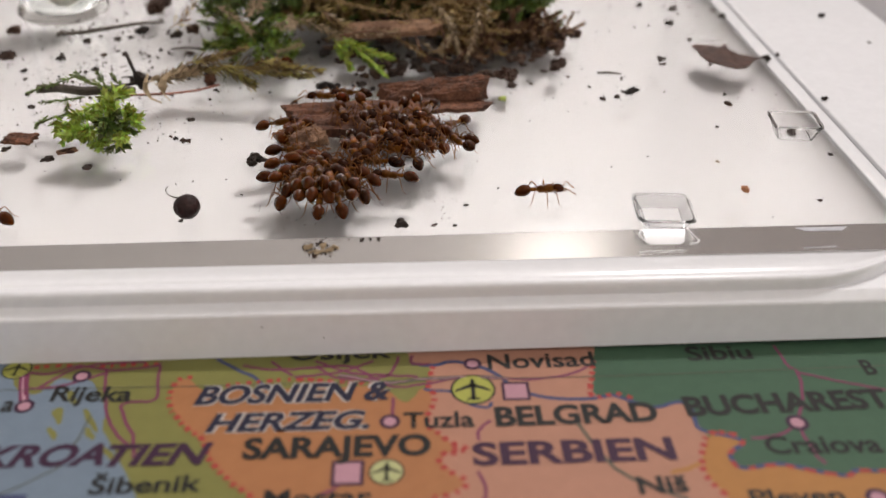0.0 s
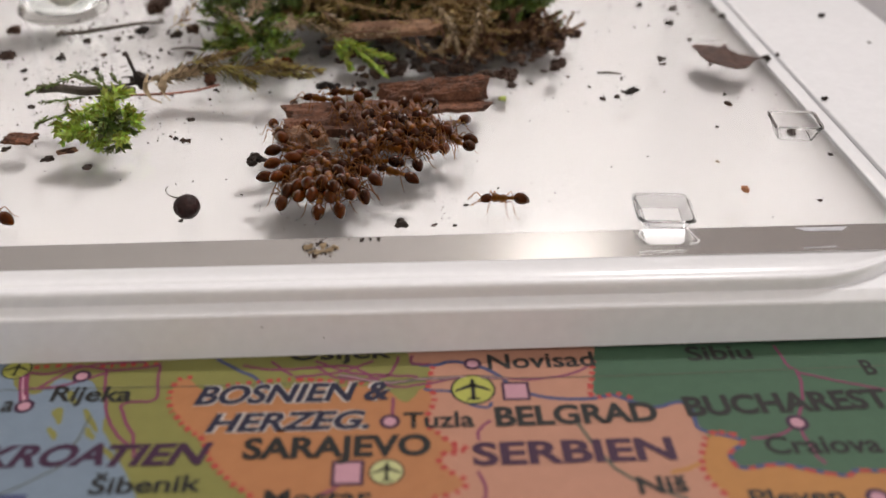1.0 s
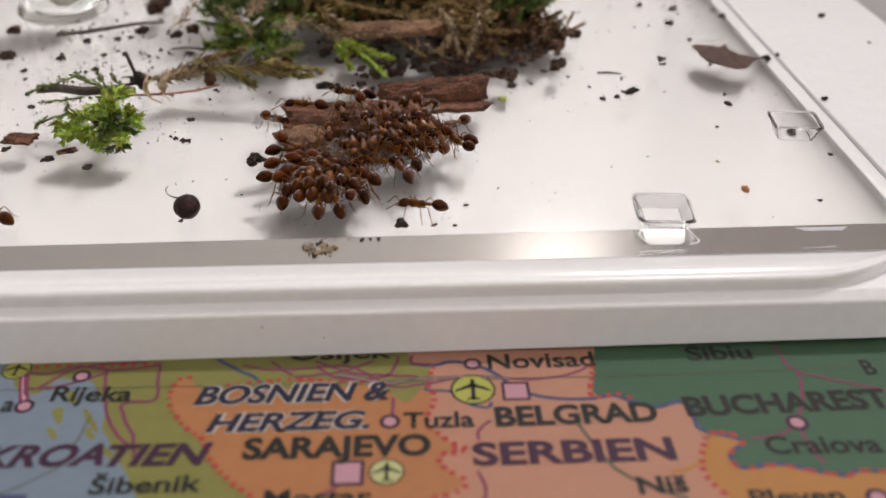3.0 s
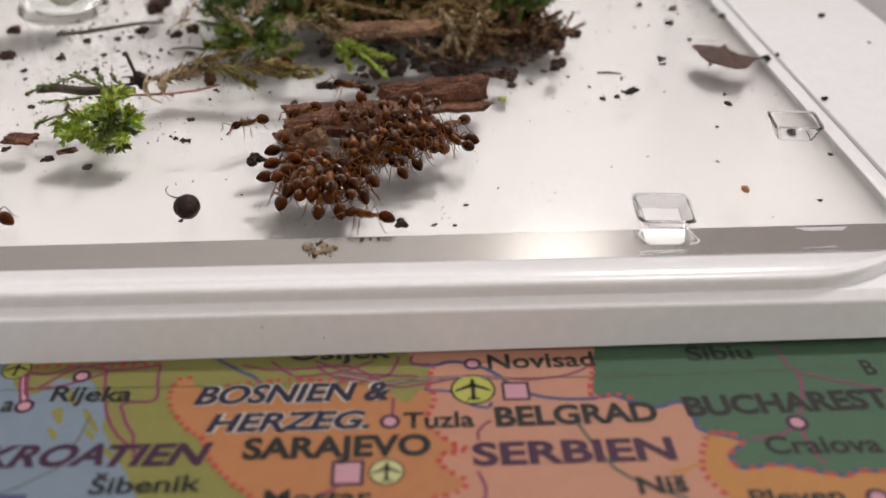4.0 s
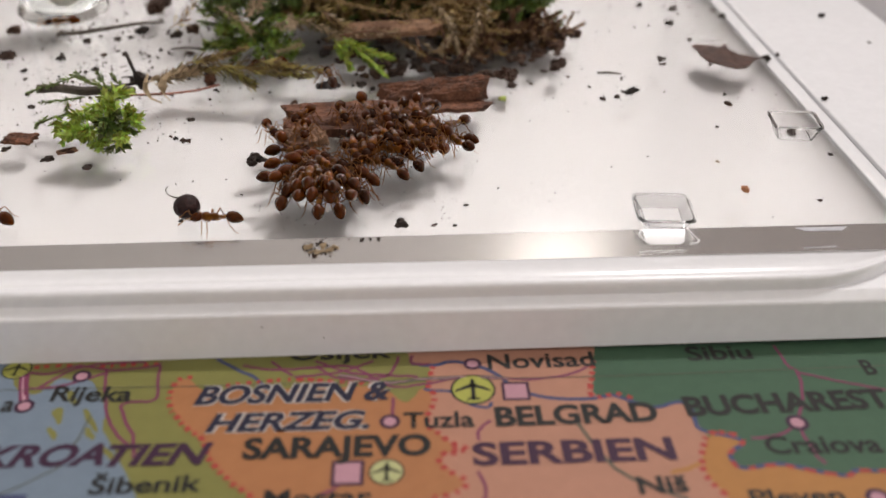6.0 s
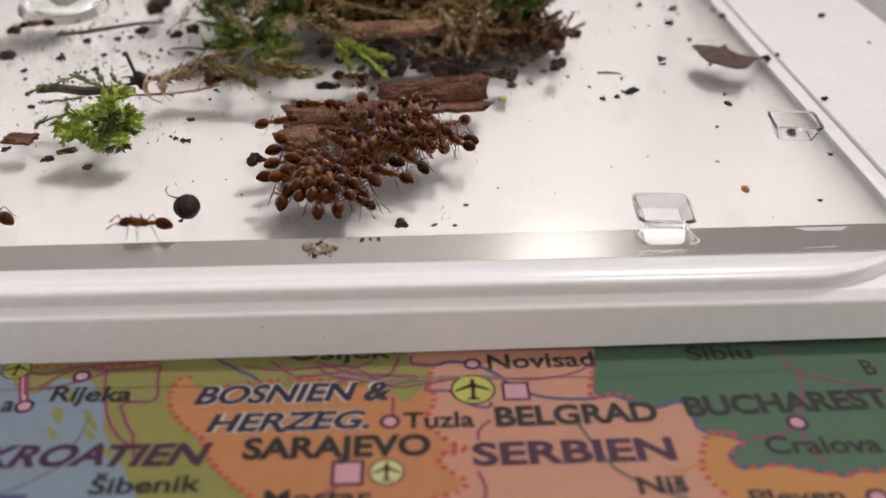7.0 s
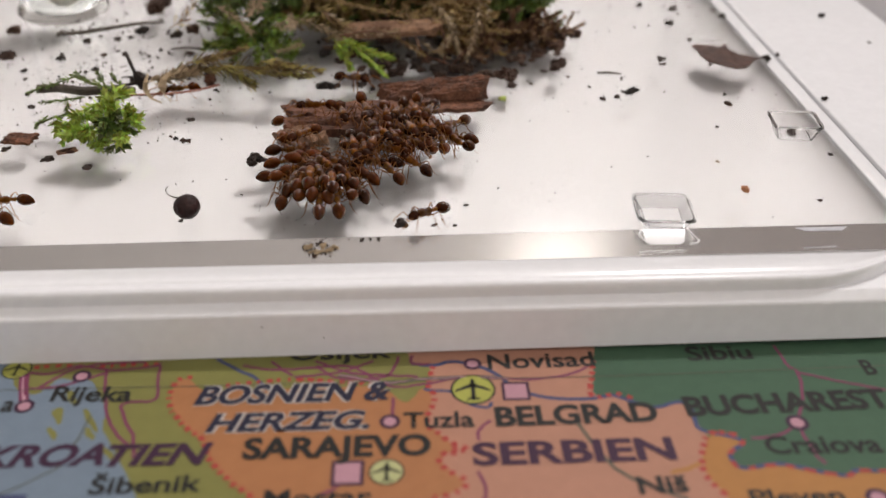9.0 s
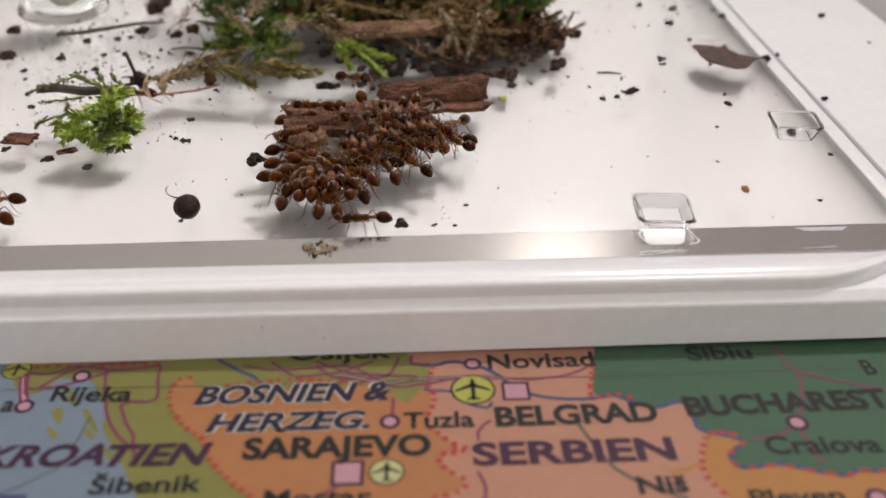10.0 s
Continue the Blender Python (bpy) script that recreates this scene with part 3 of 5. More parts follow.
def crumb(x, y, w, h, material, seed, name="soil_crumb", label="dark soil crumb lying on clear plastic", group="soil crumbs", z=Z):
    bm = bmesh.new()
    t = min(w, h) * 0.3
    r = random.Random(seed)
    fine = 3 if max(w, h) > 0.3 else 2
    for k in range(5):
        f = 0.7 if k == 0 else r.uniform(0.3, 0.55)
        if w > 0.6:
            shard(bm, r.uniform(-0.42, 0.42) * w * (k > 0), r.uniform(-0.42, 0.42) * h * (k > 0), t * 0.8, w * 0.5 * f, h * 0.42 * f, t * r.uniform(0.45, 0.8), seed + k * 9)
        else:
            lump(bm, r.uniform(-0.42, 0.42) * w * (k > 0), r.uniform(-0.42, 0.42) * h * (k > 0), t * 0.7, w / 2 * f, h / 2 * f, t * r.uniform(0.6, 1.1), 0.6, seed + k * 9, r.uniform(0, 180), fine, 2.7)
    ob = part(name, bm, material, smooth=False)
    ob.matrix_basis = at_mm(x, y, z)
    return tagged(ob, label, "crumb", group)


# larger crumbs: place, length and depth
CRUMBS_NEAR = ((-1.27, 76.27, 1.2, 1.0), (1.62, 76.07, 0.5, 0.4), (3.56, 76.01, 0.35, 0.3), (-33.94, 88.81, 0.9, 0.8), (-38.55, 90.77, 1.1, 0.9), (-24.91, 94.83, 1.4, 0.7), (-26.20, 95.73, 0.5, 0.6), (-16.39, 89.66, 1.75, 2.6), (-25.38, 100.49, 0.9, 0.8), (-37.32, 92.74, 1.5, 0.7), (-43.81, 93.22, 0.7, 1.4), (-44.77, 104.62, 0.8, 0.9), (-53.15, 121.08, 2.0, 2.0), (-55.72, 131.33, 2.0, 1.8), (-46.49, 120.46, 0.9, 1.2), (-40.61, 116.46, 0.8, 1.1), (-44.61, 126.83, 1.0, 1.2), (-40.89, 121.52, 0.8, 0.8), (-49.44, 116.16, 0.9, 0.9), (-37.85, 130.75, 1.6, 2.0), (-37.97, 140.27, 3.0, 3.4), (-37.83, 143.52, 2.6, 3.4))
CRUMBS_WEST = ((-32.75, 128.95, 1.4, 1.8), (-30.61, 130.05, 2.2, 2.4), (-25.63, 113.67, 1.3, 1.7), (-29.80, 121.79, 0.8, 1.0), (-40.74, 127.61, 0.9, 1.2), (-39.10, 128.47, 0.6, 0.8), (-10.87, 109.52, 1.7, 1.9), (-14.27, 104.96, 0.7, 0.8), (-9.44, 109.83, 0.9, 1.2), (-6.47, 110.10, 1.2, 1.2), (-5.04, 108.80, 0.8, 0.9), (-16.58, 113.76, 1.4, 1.0), (-14.38, 113.12, 1.6, 0.9), (11.80, 111.53, 2.4, 3.8), (10.85, 112.88, 1.6, 2.6), (11.93, 109.14, 1.0, 1.8), (18.72, 115.53, 2.0, 2.8), (16.50, 114.03, 0.7, 0.6), (22.29, 127.17, 2.4, 1.8), (19.33, 122.78, 2.2, 3.2), (16.41, 120.72, 1.2, 1.6))
CRUMBS_BACK = ((14.31, 118.70, 1.4, 1.4), (32.50, 117.49, 1.1, 1.2), (32.18, 116.09, 0.8, 0.5), (26.11, 106.73, 1.2, 1.2), (26.94, 107.76, 0.6, 1.6), (25.42, 107.11, 0.7, 0.5), (22.42, 104.95, 0.6, 0.7), (36.75, 131.72, 1.0, 1.6), (38.64, 138.33, 1.1, 1.6), (45.20, 134.97, 0.9, 1.4), (44.75, 137.60, 0.6, 0.8), (34.16, 140.09, 0.9, 1.4), (46.03, 116.85, 1.1, 1.4), (44.01, 89.30, 0.5, 0.6), (39.24, 79.60, 0.45, 0.4), (48.26, 119.15, 0.6, 0.9), (49.02, 104.31, 0.8, 1.0), (60.08, 134.93, 0.9, 1.6), (41.66, 94.56, 0.9, 1.1), (33.88, 96.74, 0.4, 0.4), (24.55, 89.66, 0.3, 0.3), (4.81, 79.82, 0.3, 0.7))
CRUMBS_EAST = ((8.02, 102.75, 0.5, 0.5), (8.20, 83.15, 0.25, 0.25), (-17.11, 82.57, 0.25, 0.25), (-22.09, 77.67, 0.3, 0.7), (-26.85, 96.19, 0.35, 0.6), (-29.03, 94.68, 0.25, 0.25), (-28.78, 99.67, 0.25, 0.25), (62.41, 123.46, 0.4, 0.5), (37.04, 102.80, 0.9, 1.1), (14.46, 109.97, 0.4, 0.5), (19.34, 112.22, 0.35, 0.4), (33.65, 76.61, 0.2, 0.2))
for i, (cx, cy, cw, ch) in enumerate((*CRUMBS_NEAR, *CRUMBS_WEST, *CRUMBS_BACK, *CRUMBS_EAST)):
    brown = i % 4 == 1 or cw > 1.8 or (cy > 104 and 8 < cx < 22)
    lift = 4.9 if cx > 48.0 else Z + (0.2 if cx > 45.9 else 0)
    crumb(cx, cy, cw, ch, SOIL_BROWN if brown else SOIL, i + 1, label="brown bark crumb lying on clear plastic" if brown else "dark soil crumb lying on clear plastic", z=lift)
crumb(32.45, 81.89, 0.9, 0.9, ORANGE_CRUMB, 91, "food_crumb", "small orange food crumb on clear plastic", "food crumbs")
crumb(-40.70, 104.82, 0.7, 0.6, ORANGE_CRUMB, 92, "food_crumb", "small orange food crumb on clear plastic", "food crumbs")
crumb(31.51, 88.24, 0.5, 0.4, HUSK, 93, "food_crumb", "tiny pale straw crumb on clear plastic", "food crumbs")
crumb(10.54, 105.17, 0.9, 0.9, MOSS_BRIGHT, 94, "moss_fragment", "tiny bright green moss fragment on clear plastic", "moss fragments")

# fine dust: too many to count
bm = bmesh.new()
for i in range(1250):
    if rnd.random() < 0.78:
        x, y = rnd.gauss(-36, 17), rnd.gauss(122, 16)
    else:
        x, y = rnd.uniform(-40, 45), 78 + 70 * rnd.random() ** 1.3
    if not (-90 < x < 45 and 75.2 < y < 170):
        continue
    if y < 95 and rnd.random() < 0.7:
        continue
    s = rnd.uniform(0.035, 0.10) * (2.6 if y > 105 and rnd.random() < 0.3 else 1)
    made = bmesh.ops.create_icosphere(bm, subdivisions=1, radius=s * MM, matrix=Matrix.Translation(V(x, y, Z + s * 0.5)))
    for v in made["verts"]:
        v.co += Vector([rnd.uniform(-0.75, 0.75) * s * MM for _ in range(3)])
for i in range(110):
    x, y = rnd.uniform(9, 43), rnd.uniform(104, 165)
    s = rnd.uniform(0.05, 0.17)
    made = bmesh.ops.create_icosphere(bm, subdivisions=1, radius=s * MM, matrix=Matrix.Translation(V(x, y, Z + s * 0.4)))
    for v in made["verts"]:
        v.co += Vector([rnd.uniform(-0.6, 0.6) * s * MM for _ in range(3)])
tagged(part("dust", bm, SOIL), "fine dark specks of soil on clear plastic", "soil", kind="stuff")
bm = bmesh.new()
for i in range(30):
    x, y = rnd.gauss(-8.6, 0.9), rnd.uniform(70.9, 74.2)
    s = rnd.uniform(0.04, 0.13)
    bmesh.ops.create_icosphere(bm, subdivisions=1, radius=s * MM, matrix=Matrix.Translation(V(x, y, Z + 0.03 + s * 0.5)))
tagged(part("dust", bm, SOIL_BROWN), "brown specks of dirt on the polished edge", "soil", kind="stuff")


def bark(name, at, lx, ly, lz, material, seed, label, rough=0.2, wedge=0.0):
    """A piece of bark: a slab with split fibres along its length, ragged at the ends."""
    bm = bmesh.new()
    nx, ny = 64, 30
    def height(u, v, top):
        k = seed + (5 if top else 0)
        ridge = 0.5 * noise.noise(Vector((u * 3, v * 8, k))) + 0.35 * noise.noise(Vector((u * 7, v * 20, k))) + 0.14 * noise.noise(Vector((u * 18, v * 16, k))) + 0.1 * noise.noise(Vector((u * 40, v * 30, k)))
        crack = -1.1 * max(0, 0.08 - abs(v - 0.16 - 0.1 * noise.noise(Vector((u * 6, seed, 0))))) / 0.08 * (1 if 0.02 < u < 0.5 else 0)
        return ridge * rough * lz * 2 + (crack * lz * 0.5 if top else 0)
    grid = {}
    for top in (0, 1):
        for i in range(nx + 1):
            for j in range(ny + 1):
                u, v = i / nx, j / ny
                ragged = lx * (0.14 * noise.noise(Vector((v * 5, seed * 2.0 + top * 0.4, (u > 0.5) * 5))) + 0.06 * noise.noise(Vector((v * 17, seed, (u > 0.5) * 5 + top * 2))))
                edge = 0.09 * ly * noise.noise(Vector((u * 9, seed * 3.0, (v > 0.5) * 5)))
                x = (u - 0.5) * lx + ragged * (2 * u - 1) ** 3
                y = (v - 0.5) * ly + edge * (2 * v - 1) ** 3
                thick = lz * (1 - 0.35 * (2 * v - 1) ** 4) * (1 + wedge * (2 * u - 1))
                z = thick + height(u, v, True) if top else max(0.0, 0.25 * height(u, v, False))
                grid[top, i, j] = bm.verts.new(V(x, y, z))
    for i in range(nx):
        for j in range(ny):
            bm.faces.new([grid[1, i, j], grid[1, i + 1, j], grid[1, i + 1, j + 1], grid[1, i, j + 1]])
            bm.faces.new([grid[0, i, j + 1], grid[0, i + 1, j + 1], grid[0, i + 1, j], grid[0, i, j]])
    for i in range(nx):
        bm.faces.new([grid[0, i, 0], grid[0, i + 1, 0], grid[1, i + 1, 0], grid[1, i, 0]])
        bm.faces.new([grid[0, i + 1, ny], grid[0, i, ny], grid[1, i, ny], grid[1, i + 1, ny]])
    for j in range(ny):
        bm.faces.new([grid[0, 0, j + 1], grid[0, 0, j], grid[1, 0, j], grid[1, 0, j + 1]])
        bm.faces.new([grid[0, nx, j], grid[0, nx, j + 1], grid[1, nx, j + 1], grid[1, nx, j]])
    ob = part(name, bm, material, smooth=False)
    ob.matrix_basis = at
    return tagged(ob, label, "bark", "bark pieces")


bark("bark_piece", at_mm(2.29, 103.92, Z, 0, 0, 3), 11.8, 4.6, 0.75, BARK, 41.0, "thin lower layer of split reddish bark", 0.2)
bark("bark_piece", at_mm(2.05, 105.10, Z + 0.86, 0, 0, 3), 12.0, 3.9, 1.5, BARK, 3.0, "thick reddish brown piece of bark with a split", 0.28, 0.26)
bark("bark_piece", at_mm(-6.17, 99.40, Z, 0, 0, 5), 15.5, 7.6, 1.5, BARK, 8.0, "flat brown piece of bark covered with feeding ants")
bark("bark_piece", at_mm(-12.29, 94.43, Z, 0, 0, 30), 4.6, 4.2, 1.3, BARK_PALE, 12.0, "pale brown bark crumbled at its edge")
bark("bark_piece", at_mm(-2.86, 121.13, Z + 3.0, 0, -3, -2), 11.5, 4.2, 1.1, BARK_PALE, 17.0, "reddish brown strip of bark lying in the moss")

bark("bark_flake", at_mm(-43.21, 96.00, Z, 0, 0, -8), 3.2, 2.4, 0.4, BARK, 51.0, "flat reddish brown bark flake on clear plastic", 0.3)
bark("bark_flake", at_mm(-37.24, 92.87, Z, 0, 0, 24), 1.9, 1.0, 0.25, BARK_PALE, 57.0, "small flat pale brown bark flake on clear plastic", 0.3)


LEAF_NEAR = [(37.4, 121.5), (37.5, 118.8), (37.9, 116.3), (39.1, 114.6), (40.3, 113.6), (41.3, 113.2), (42.4, 113.5), (43.9, 115.7), (44.6, 116.5), (45.3, 116.6)]
LEAF_FAR = [(37.4, 121.5), (38.3, 122.2), (39.1, 122.1), (39.9, 121.9), (40.5, 121.4), (41.2, 121.2), (42.0, 122.0), (41.9, 120.3), (42.4, 119.0), (43.3, 117.9), (44.2, 117.3), (45.4, 116.8)]


def leaf_flake():
    bm = bmesh.new()
    m = 9
    near, far = smooth_line(LEAF_NEAR, False, 6, 0.1), [p for i, p in enumerate(smooth_line(LEAF_FAR, False, 5, 0.22)) if i < 55]
    n = min(len(near), len(far)) - 1
    cx, cy = sum(p.x for p in near) / (n + 1), sum(p.y for p in far) / (n + 1)
    rows = {}
    for s in (0, 1):
        for i in range(n + 1):
            for j in range(m + 1):
                p = near[i].lerp(far[i], j / m)
                u, v = i / n, 2 * j / m - 1
                z = 0.12 + 0.3 * (2 * u - 1) ** 2 + 0.3 * abs(v) * math.sin(math.pi * u) + 0.16 * noise.noise(Vector((p.x, p.y * 0.8, 3))) + 0.1 * s
                rows[s, i, j] = bm.verts.new(V(p.x - cx, p.y - cy, max(z, 0.1 * s)))
    for i in range(n):
        for j in range(m):
            bm.faces.new([rows[1, i, j], rows[1, i + 1, j], rows[1, i + 1, j + 1], rows[1, i, j + 1]])
            bm.faces.new([rows[0, i, j + 1], rows[0, i + 1, j + 1], rows[0, i + 1, j], rows[0, i, j]])
    for i in range(n):
        bm.faces.new([rows[0, i, 0], rows[0, i + 1, 0], rows[1, i + 1, 0], rows[1, i, 0]])
        bm.faces.new([rows[0, i + 1, m], rows[0, i, m], rows[1, i, m], rows[1, i + 1, m]])
    ob = part("leaf", bm, LEAF)
    ob.matrix_basis = at_mm(cx, cy, Z + 0.02)
    return tagged(ob, "curled dark brown dead leaf on clear plastic", "leaf")


leaf_flake()


def seed_ball():
    root = thing("seed", "round black seed with a thin curled stalk", "seed", at_mm(-21.5, 78.4, Z))
    bm = bmesh.new()
    lump(bm, 0, 0, 1.15, 1.22, 1.2, 1.18, 0.06, 4, 0, 5, 1.7)
    part("seed_body", bm, BERRY, root)
    bm = bmesh.new()
    loft(bm, [(-0.7, 0.3, 1.9, 0.09, 0.09), (-1.2, 0.2, 2.1, 0.06, 0.06), (-1.6, 0.1, 2.4, 0.05, 0.05), (-1.75, 0.1, 2.9, 0.05, 0.05), (-1.5, 0.2, 3.25, 0.05, 0.05)], 6)
    part("stalk", bm, TWIG, root)
    bm = bmesh.new()
    lump(bm, -0.5, -0.9, 0.12, 0.2, 0.18, 0.14, 0.3, 5, 0, 2)
    part("wart", bm, SOIL, root)


seed_ball()


def feeding_dish(at, h=1.9, k=1.0, deep=1.0, film=False, clear=DISH):
    """A small clear square tub with thin flaring walls, rounded corners and a lip."""
    root = thing("feeding_dish", "small clear plastic square feeding dish on clear plastic", "dish", at, "feeding dishes")
    bm = bmesh.new()
    def loop(wx, wy, r, z):
        out = []
        for cx, cy, a0 in ((1, -1, -90), (1, 1, 0), (-1, 1, 90), (-1, -1, 180)):
            for a in (a0, a0 + 30, a0 + 60, a0 + 90):
                out.append(bm.verts.new(V((cx * (wx / 2 - r) + r * math.cos(radians(a))) * k, (cy * (wy / 2 - r) + r * math.sin(radians(a))) * k * deep, z * h / 1.9)))
        return out
    loops = [loop(3.7, 3.0, 0.4, 0.0), loop(3.9, 3.2, 0.45, 0.1), loop(5.0, 4.2, 0.7, 1.66), loop(5.35, 4.55, 0.8, 1.72), loop(5.35, 4.55, 0.8, 1.9), loop(4.7, 3.9, 0.6, 1.9), loop(4.5, 3.7, 0.55, 1.6), loop(3.3, 2.6, 0.35, 0.1), loop(3.3, 2.6, 0.35, 0.0)]
    for a, b in zip(loops, loops[1:] + loops[:1]):
        for q in range(16):
            bm.faces.new((a[q], a[(q + 1) % 16], b[(q + 1) % 16], b[q]))
    tub = part("wall", bm, clear, root, smooth=False)
    tub.visible_shadow = False
    bm = bmesh.new()
    box(bm, -1.6 * k, 1.6 * k, -1.25 * k * deep, 1.25 * k * deep, 0.02, 0.14, 0.02)
    part("base", bm, DISH_WALL, root)
    if film:
        # a flat white sheet that makes the dish's bottom white
        bm = bmesh.new()
        box(bm, -1.7, 1.7, -1.35 * deep, 1.35 * deep, 0.2, 0.25, 0.02)
        part("sugar_film", bm, DISH_WHITE, root, "flat white bottom of the dish")
    return root


feeding_dish(at_mm(23.12, 76.63, Z + 0.01, 0, 0, -4), 1.25, 1.02, 1.2, True)
feeding_dish(at_mm(41.75, 94.7, Z + 0.01, 0, 0, -6), 1.8, 1.0, 1.12, False, DISH_PALE)


def edge_reflection():
    """The dish's reflection in the polished edge, laid on as flat white shapes and rim lines."""
    root = thing("sugar_smear", "flat painted reflection of the dish and its rim on the polished edge", "smear", at_mm(22.7, 73.3, Z + 0.03))
    bm = bmesh.new()
    lines = [(20.86, 74.66), (24.8, 74.7), (24.2, 72.5), (23.7, 72.05), (21.0, 72.05), (20.7, 72.4)]
    top = [bm.verts.new(V(x - 22.7, y - 73.3, 0.03)) for x, y in lines]
    low = [bm.verts.new(V(x - 22.7, y - 73.3, 0.0)) for x, y in lines]
    bm.faces.new(list(reversed(top)))
    for a in range(len(lines)):
        b = (a + 1) % len(lines)
        bm.faces.new((low[a], top[a], top[b], low[b]))
    part("film", bm, DISH_WHITE, root, smooth=False)
    for path in (((20.75, 74.6), (20.35, 74.0), (20.5, 73.0), (20.8, 72.2)), ((24.95, 74.7), (25.55, 72.6), (25.3, 72.2), (24.6, 72.0)), ((19.75, 70.75), (21.6, 70.86), (23.9, 70.9))):
        bm = bmesh.new()
        loft(bm, [(x - 22.7, y - 73.3, 0.06, 0.08, 0.05) for x, y in path], 6)
        part("rim_line", bm, DISH_WHITE, root)

    # pale reflections farther east in the edge, painted as flat streaks
    for lines in (((34.99, 74.6), (40.0, 74.66), (39.2, 74.0), (35.8, 74.0)), ((34.6, 71.1), (37.6, 71.3), (37.6, 71.2), (34.6, 71.0))):
        bm = bmesh.new()
        bm.faces.new([bm.verts.new(V(x - 22.7, y - 73.3, 0.004)) for x, y in reversed(lines)])
        part("pale_streak", bm, STREAK, root, "pale painted reflection streak", smooth=False)


edge_reflection()


def glass_vial():
    root = thing("glass_vial", "clear glass vial standing on clear plastic", "vial", at_mm(-51.30, 139.13, Z))
    def lathe(profile, segs=40):
        bm = bmesh.new()
        rings = [[bm.verts.new(V(r * math.cos(a), r * math.sin(a), z)) for a in (2 * math.pi * k / segs for k in range(segs))] for r, z in profile]
        for r0, r1 in zip(rings, rings[1:]):
            for k in range(segs):
                bm.faces.new((r0[k], r0[(k + 1) % segs], r1[(k + 1) % segs], r1[k]))
        return bm, rings
    bm, rings = lathe([(4.9, 0.02), (6.0, 0.3), (6.5, 1.1), (6.2, 2.0), (5.9, 3.0), (5.8, 24), (4.9, 24), (4.9, 3), (4.8, 1.5), (3.6, 1.0), (0.2, 0.9)])
    bm.faces.new(list(reversed(rings[0])))
    bm.faces.new(rings[-1])
    wall = part("glass_wall", bm, TUBE, root)
    wall.visible_shadow = False
    bm = bmesh.new()
    lump(bm, 0, 0, 8.8, 4.7, 4.7, 7.5, 0.1, 9, 0, 3, 1.5)
    part("cotton_plug", bm, COTTON, root, "pale wet cotton inside the glass")


glass_vial()

# honey puddle under the ants
bm = bmesh.new()
lump(bm, 0, 0, 0.0, 5.0, 4.6, 0.4, 0.35, 3, 20, 4, 1.2)
for v in bm.verts:
    v.co.z = max(v.co.z, 0.00003)
puddle = part("honey_puddle", bm, HONEY)
puddle.matrix_basis = at_mm(-6.21, 91.73, Z, 0, 0, 15)
puddle.visible_shadow = False
tagged(puddle, "thin clear puddle of sugar syrup between ants", "puddle")


# bits caught on the polished edge
EDGE_Z = Z + 0.02
for k, (ex, ey, w, h, m, nm, lb) in enumerate(((-8.93, 71.68, 1.3, 0.4, HUSK, "husk_flake", "pale papery flake on the polished edge"), (-7.37, 72.39, 0.9, 0.5, HUSK, "husk_flake", "pale papery flake on the polished edge"), (-8.40, 72.61, 0.5, 0.9, HUSK, "husk_flake", "pale papery flake on the polished edge"), (-9.74, 72.37, 0.7, 0.9, HUSK, "husk_flake", "pale papery flake on the polished edge"), (-8.04, 71.84, 1.6, 0.35, HUSK, "husk_flake", "pale papery flake on the polished edge"), (-8.65, 73.20, 0.25, 1.1, SOIL, "soil_crumb", "dark soil crumb on the polished edge"), (-10.02, 72.66, 0.4, 0.5, SOIL, "soil_crumb", "dark soil crumb on the polished edge"), (-9.08, 71.03, 0.35, 0.5, SOIL_BROWN, "soil_crumb", "brown crumb on the polished edge"), (-5.00, 73.67, 0.35, 0.4, SOIL, "soil_crumb", "dark soil crumb on the polished edge"), (-4.24, 73.84, 0.3, 0.3, SOIL, "soil_crumb", "dark soil crumb on the polished edge"), (-3.47, 73.71, 0.35, 0.4, SOIL, "soil_crumb", "dark soil crumb on the polished edge"))):
    crumb(ex, ey, w, h, m, 130 + k, nm, lb, "bits on the edge", EDGE_Z)
# tiny syrup drops round the ants
bm = bmesh.new()
for i in range(46):
    x, y = rnd.uniform(-16, 4), rnd.uniform(75.5, 84)
    s = rnd.uniform(0.05, 0.12)
    bmesh.ops.create_icosphere(bm, subdivisions=2, radius=s * MM, matrix=Matrix.Translation(V(x, y, Z + 0.01 + s)))
drops = tagged(part("syrup_drops", bm, DISH), "tiny clear drops of syrup on clear plastic", "drops", kind="stuff")
drops.visible_shadow = False

# ---- moss ----
def leaf_blade(bm, base, d, up, length, width):
    side = d.cross(up)
    if side.length < 1e-4:
        return
    side.normalize()
    mid, tip = base + d * length * 0.45 + up * length * 0.06, base + d * length
    a, b = bm.verts.new((mid + side * width / 2) * MM), bm.verts.new((mid - side * width / 2) * MM)
    r, t = bm.verts.new(base * MM), bm.verts.new(tip * MM)
    c = bm.verts.new((mid - up * width * 0.22) * MM)
    for f in ((r, c, a), (r, b, c), (a, c, t), (c, b, t)):
        bm.faces.new(f)


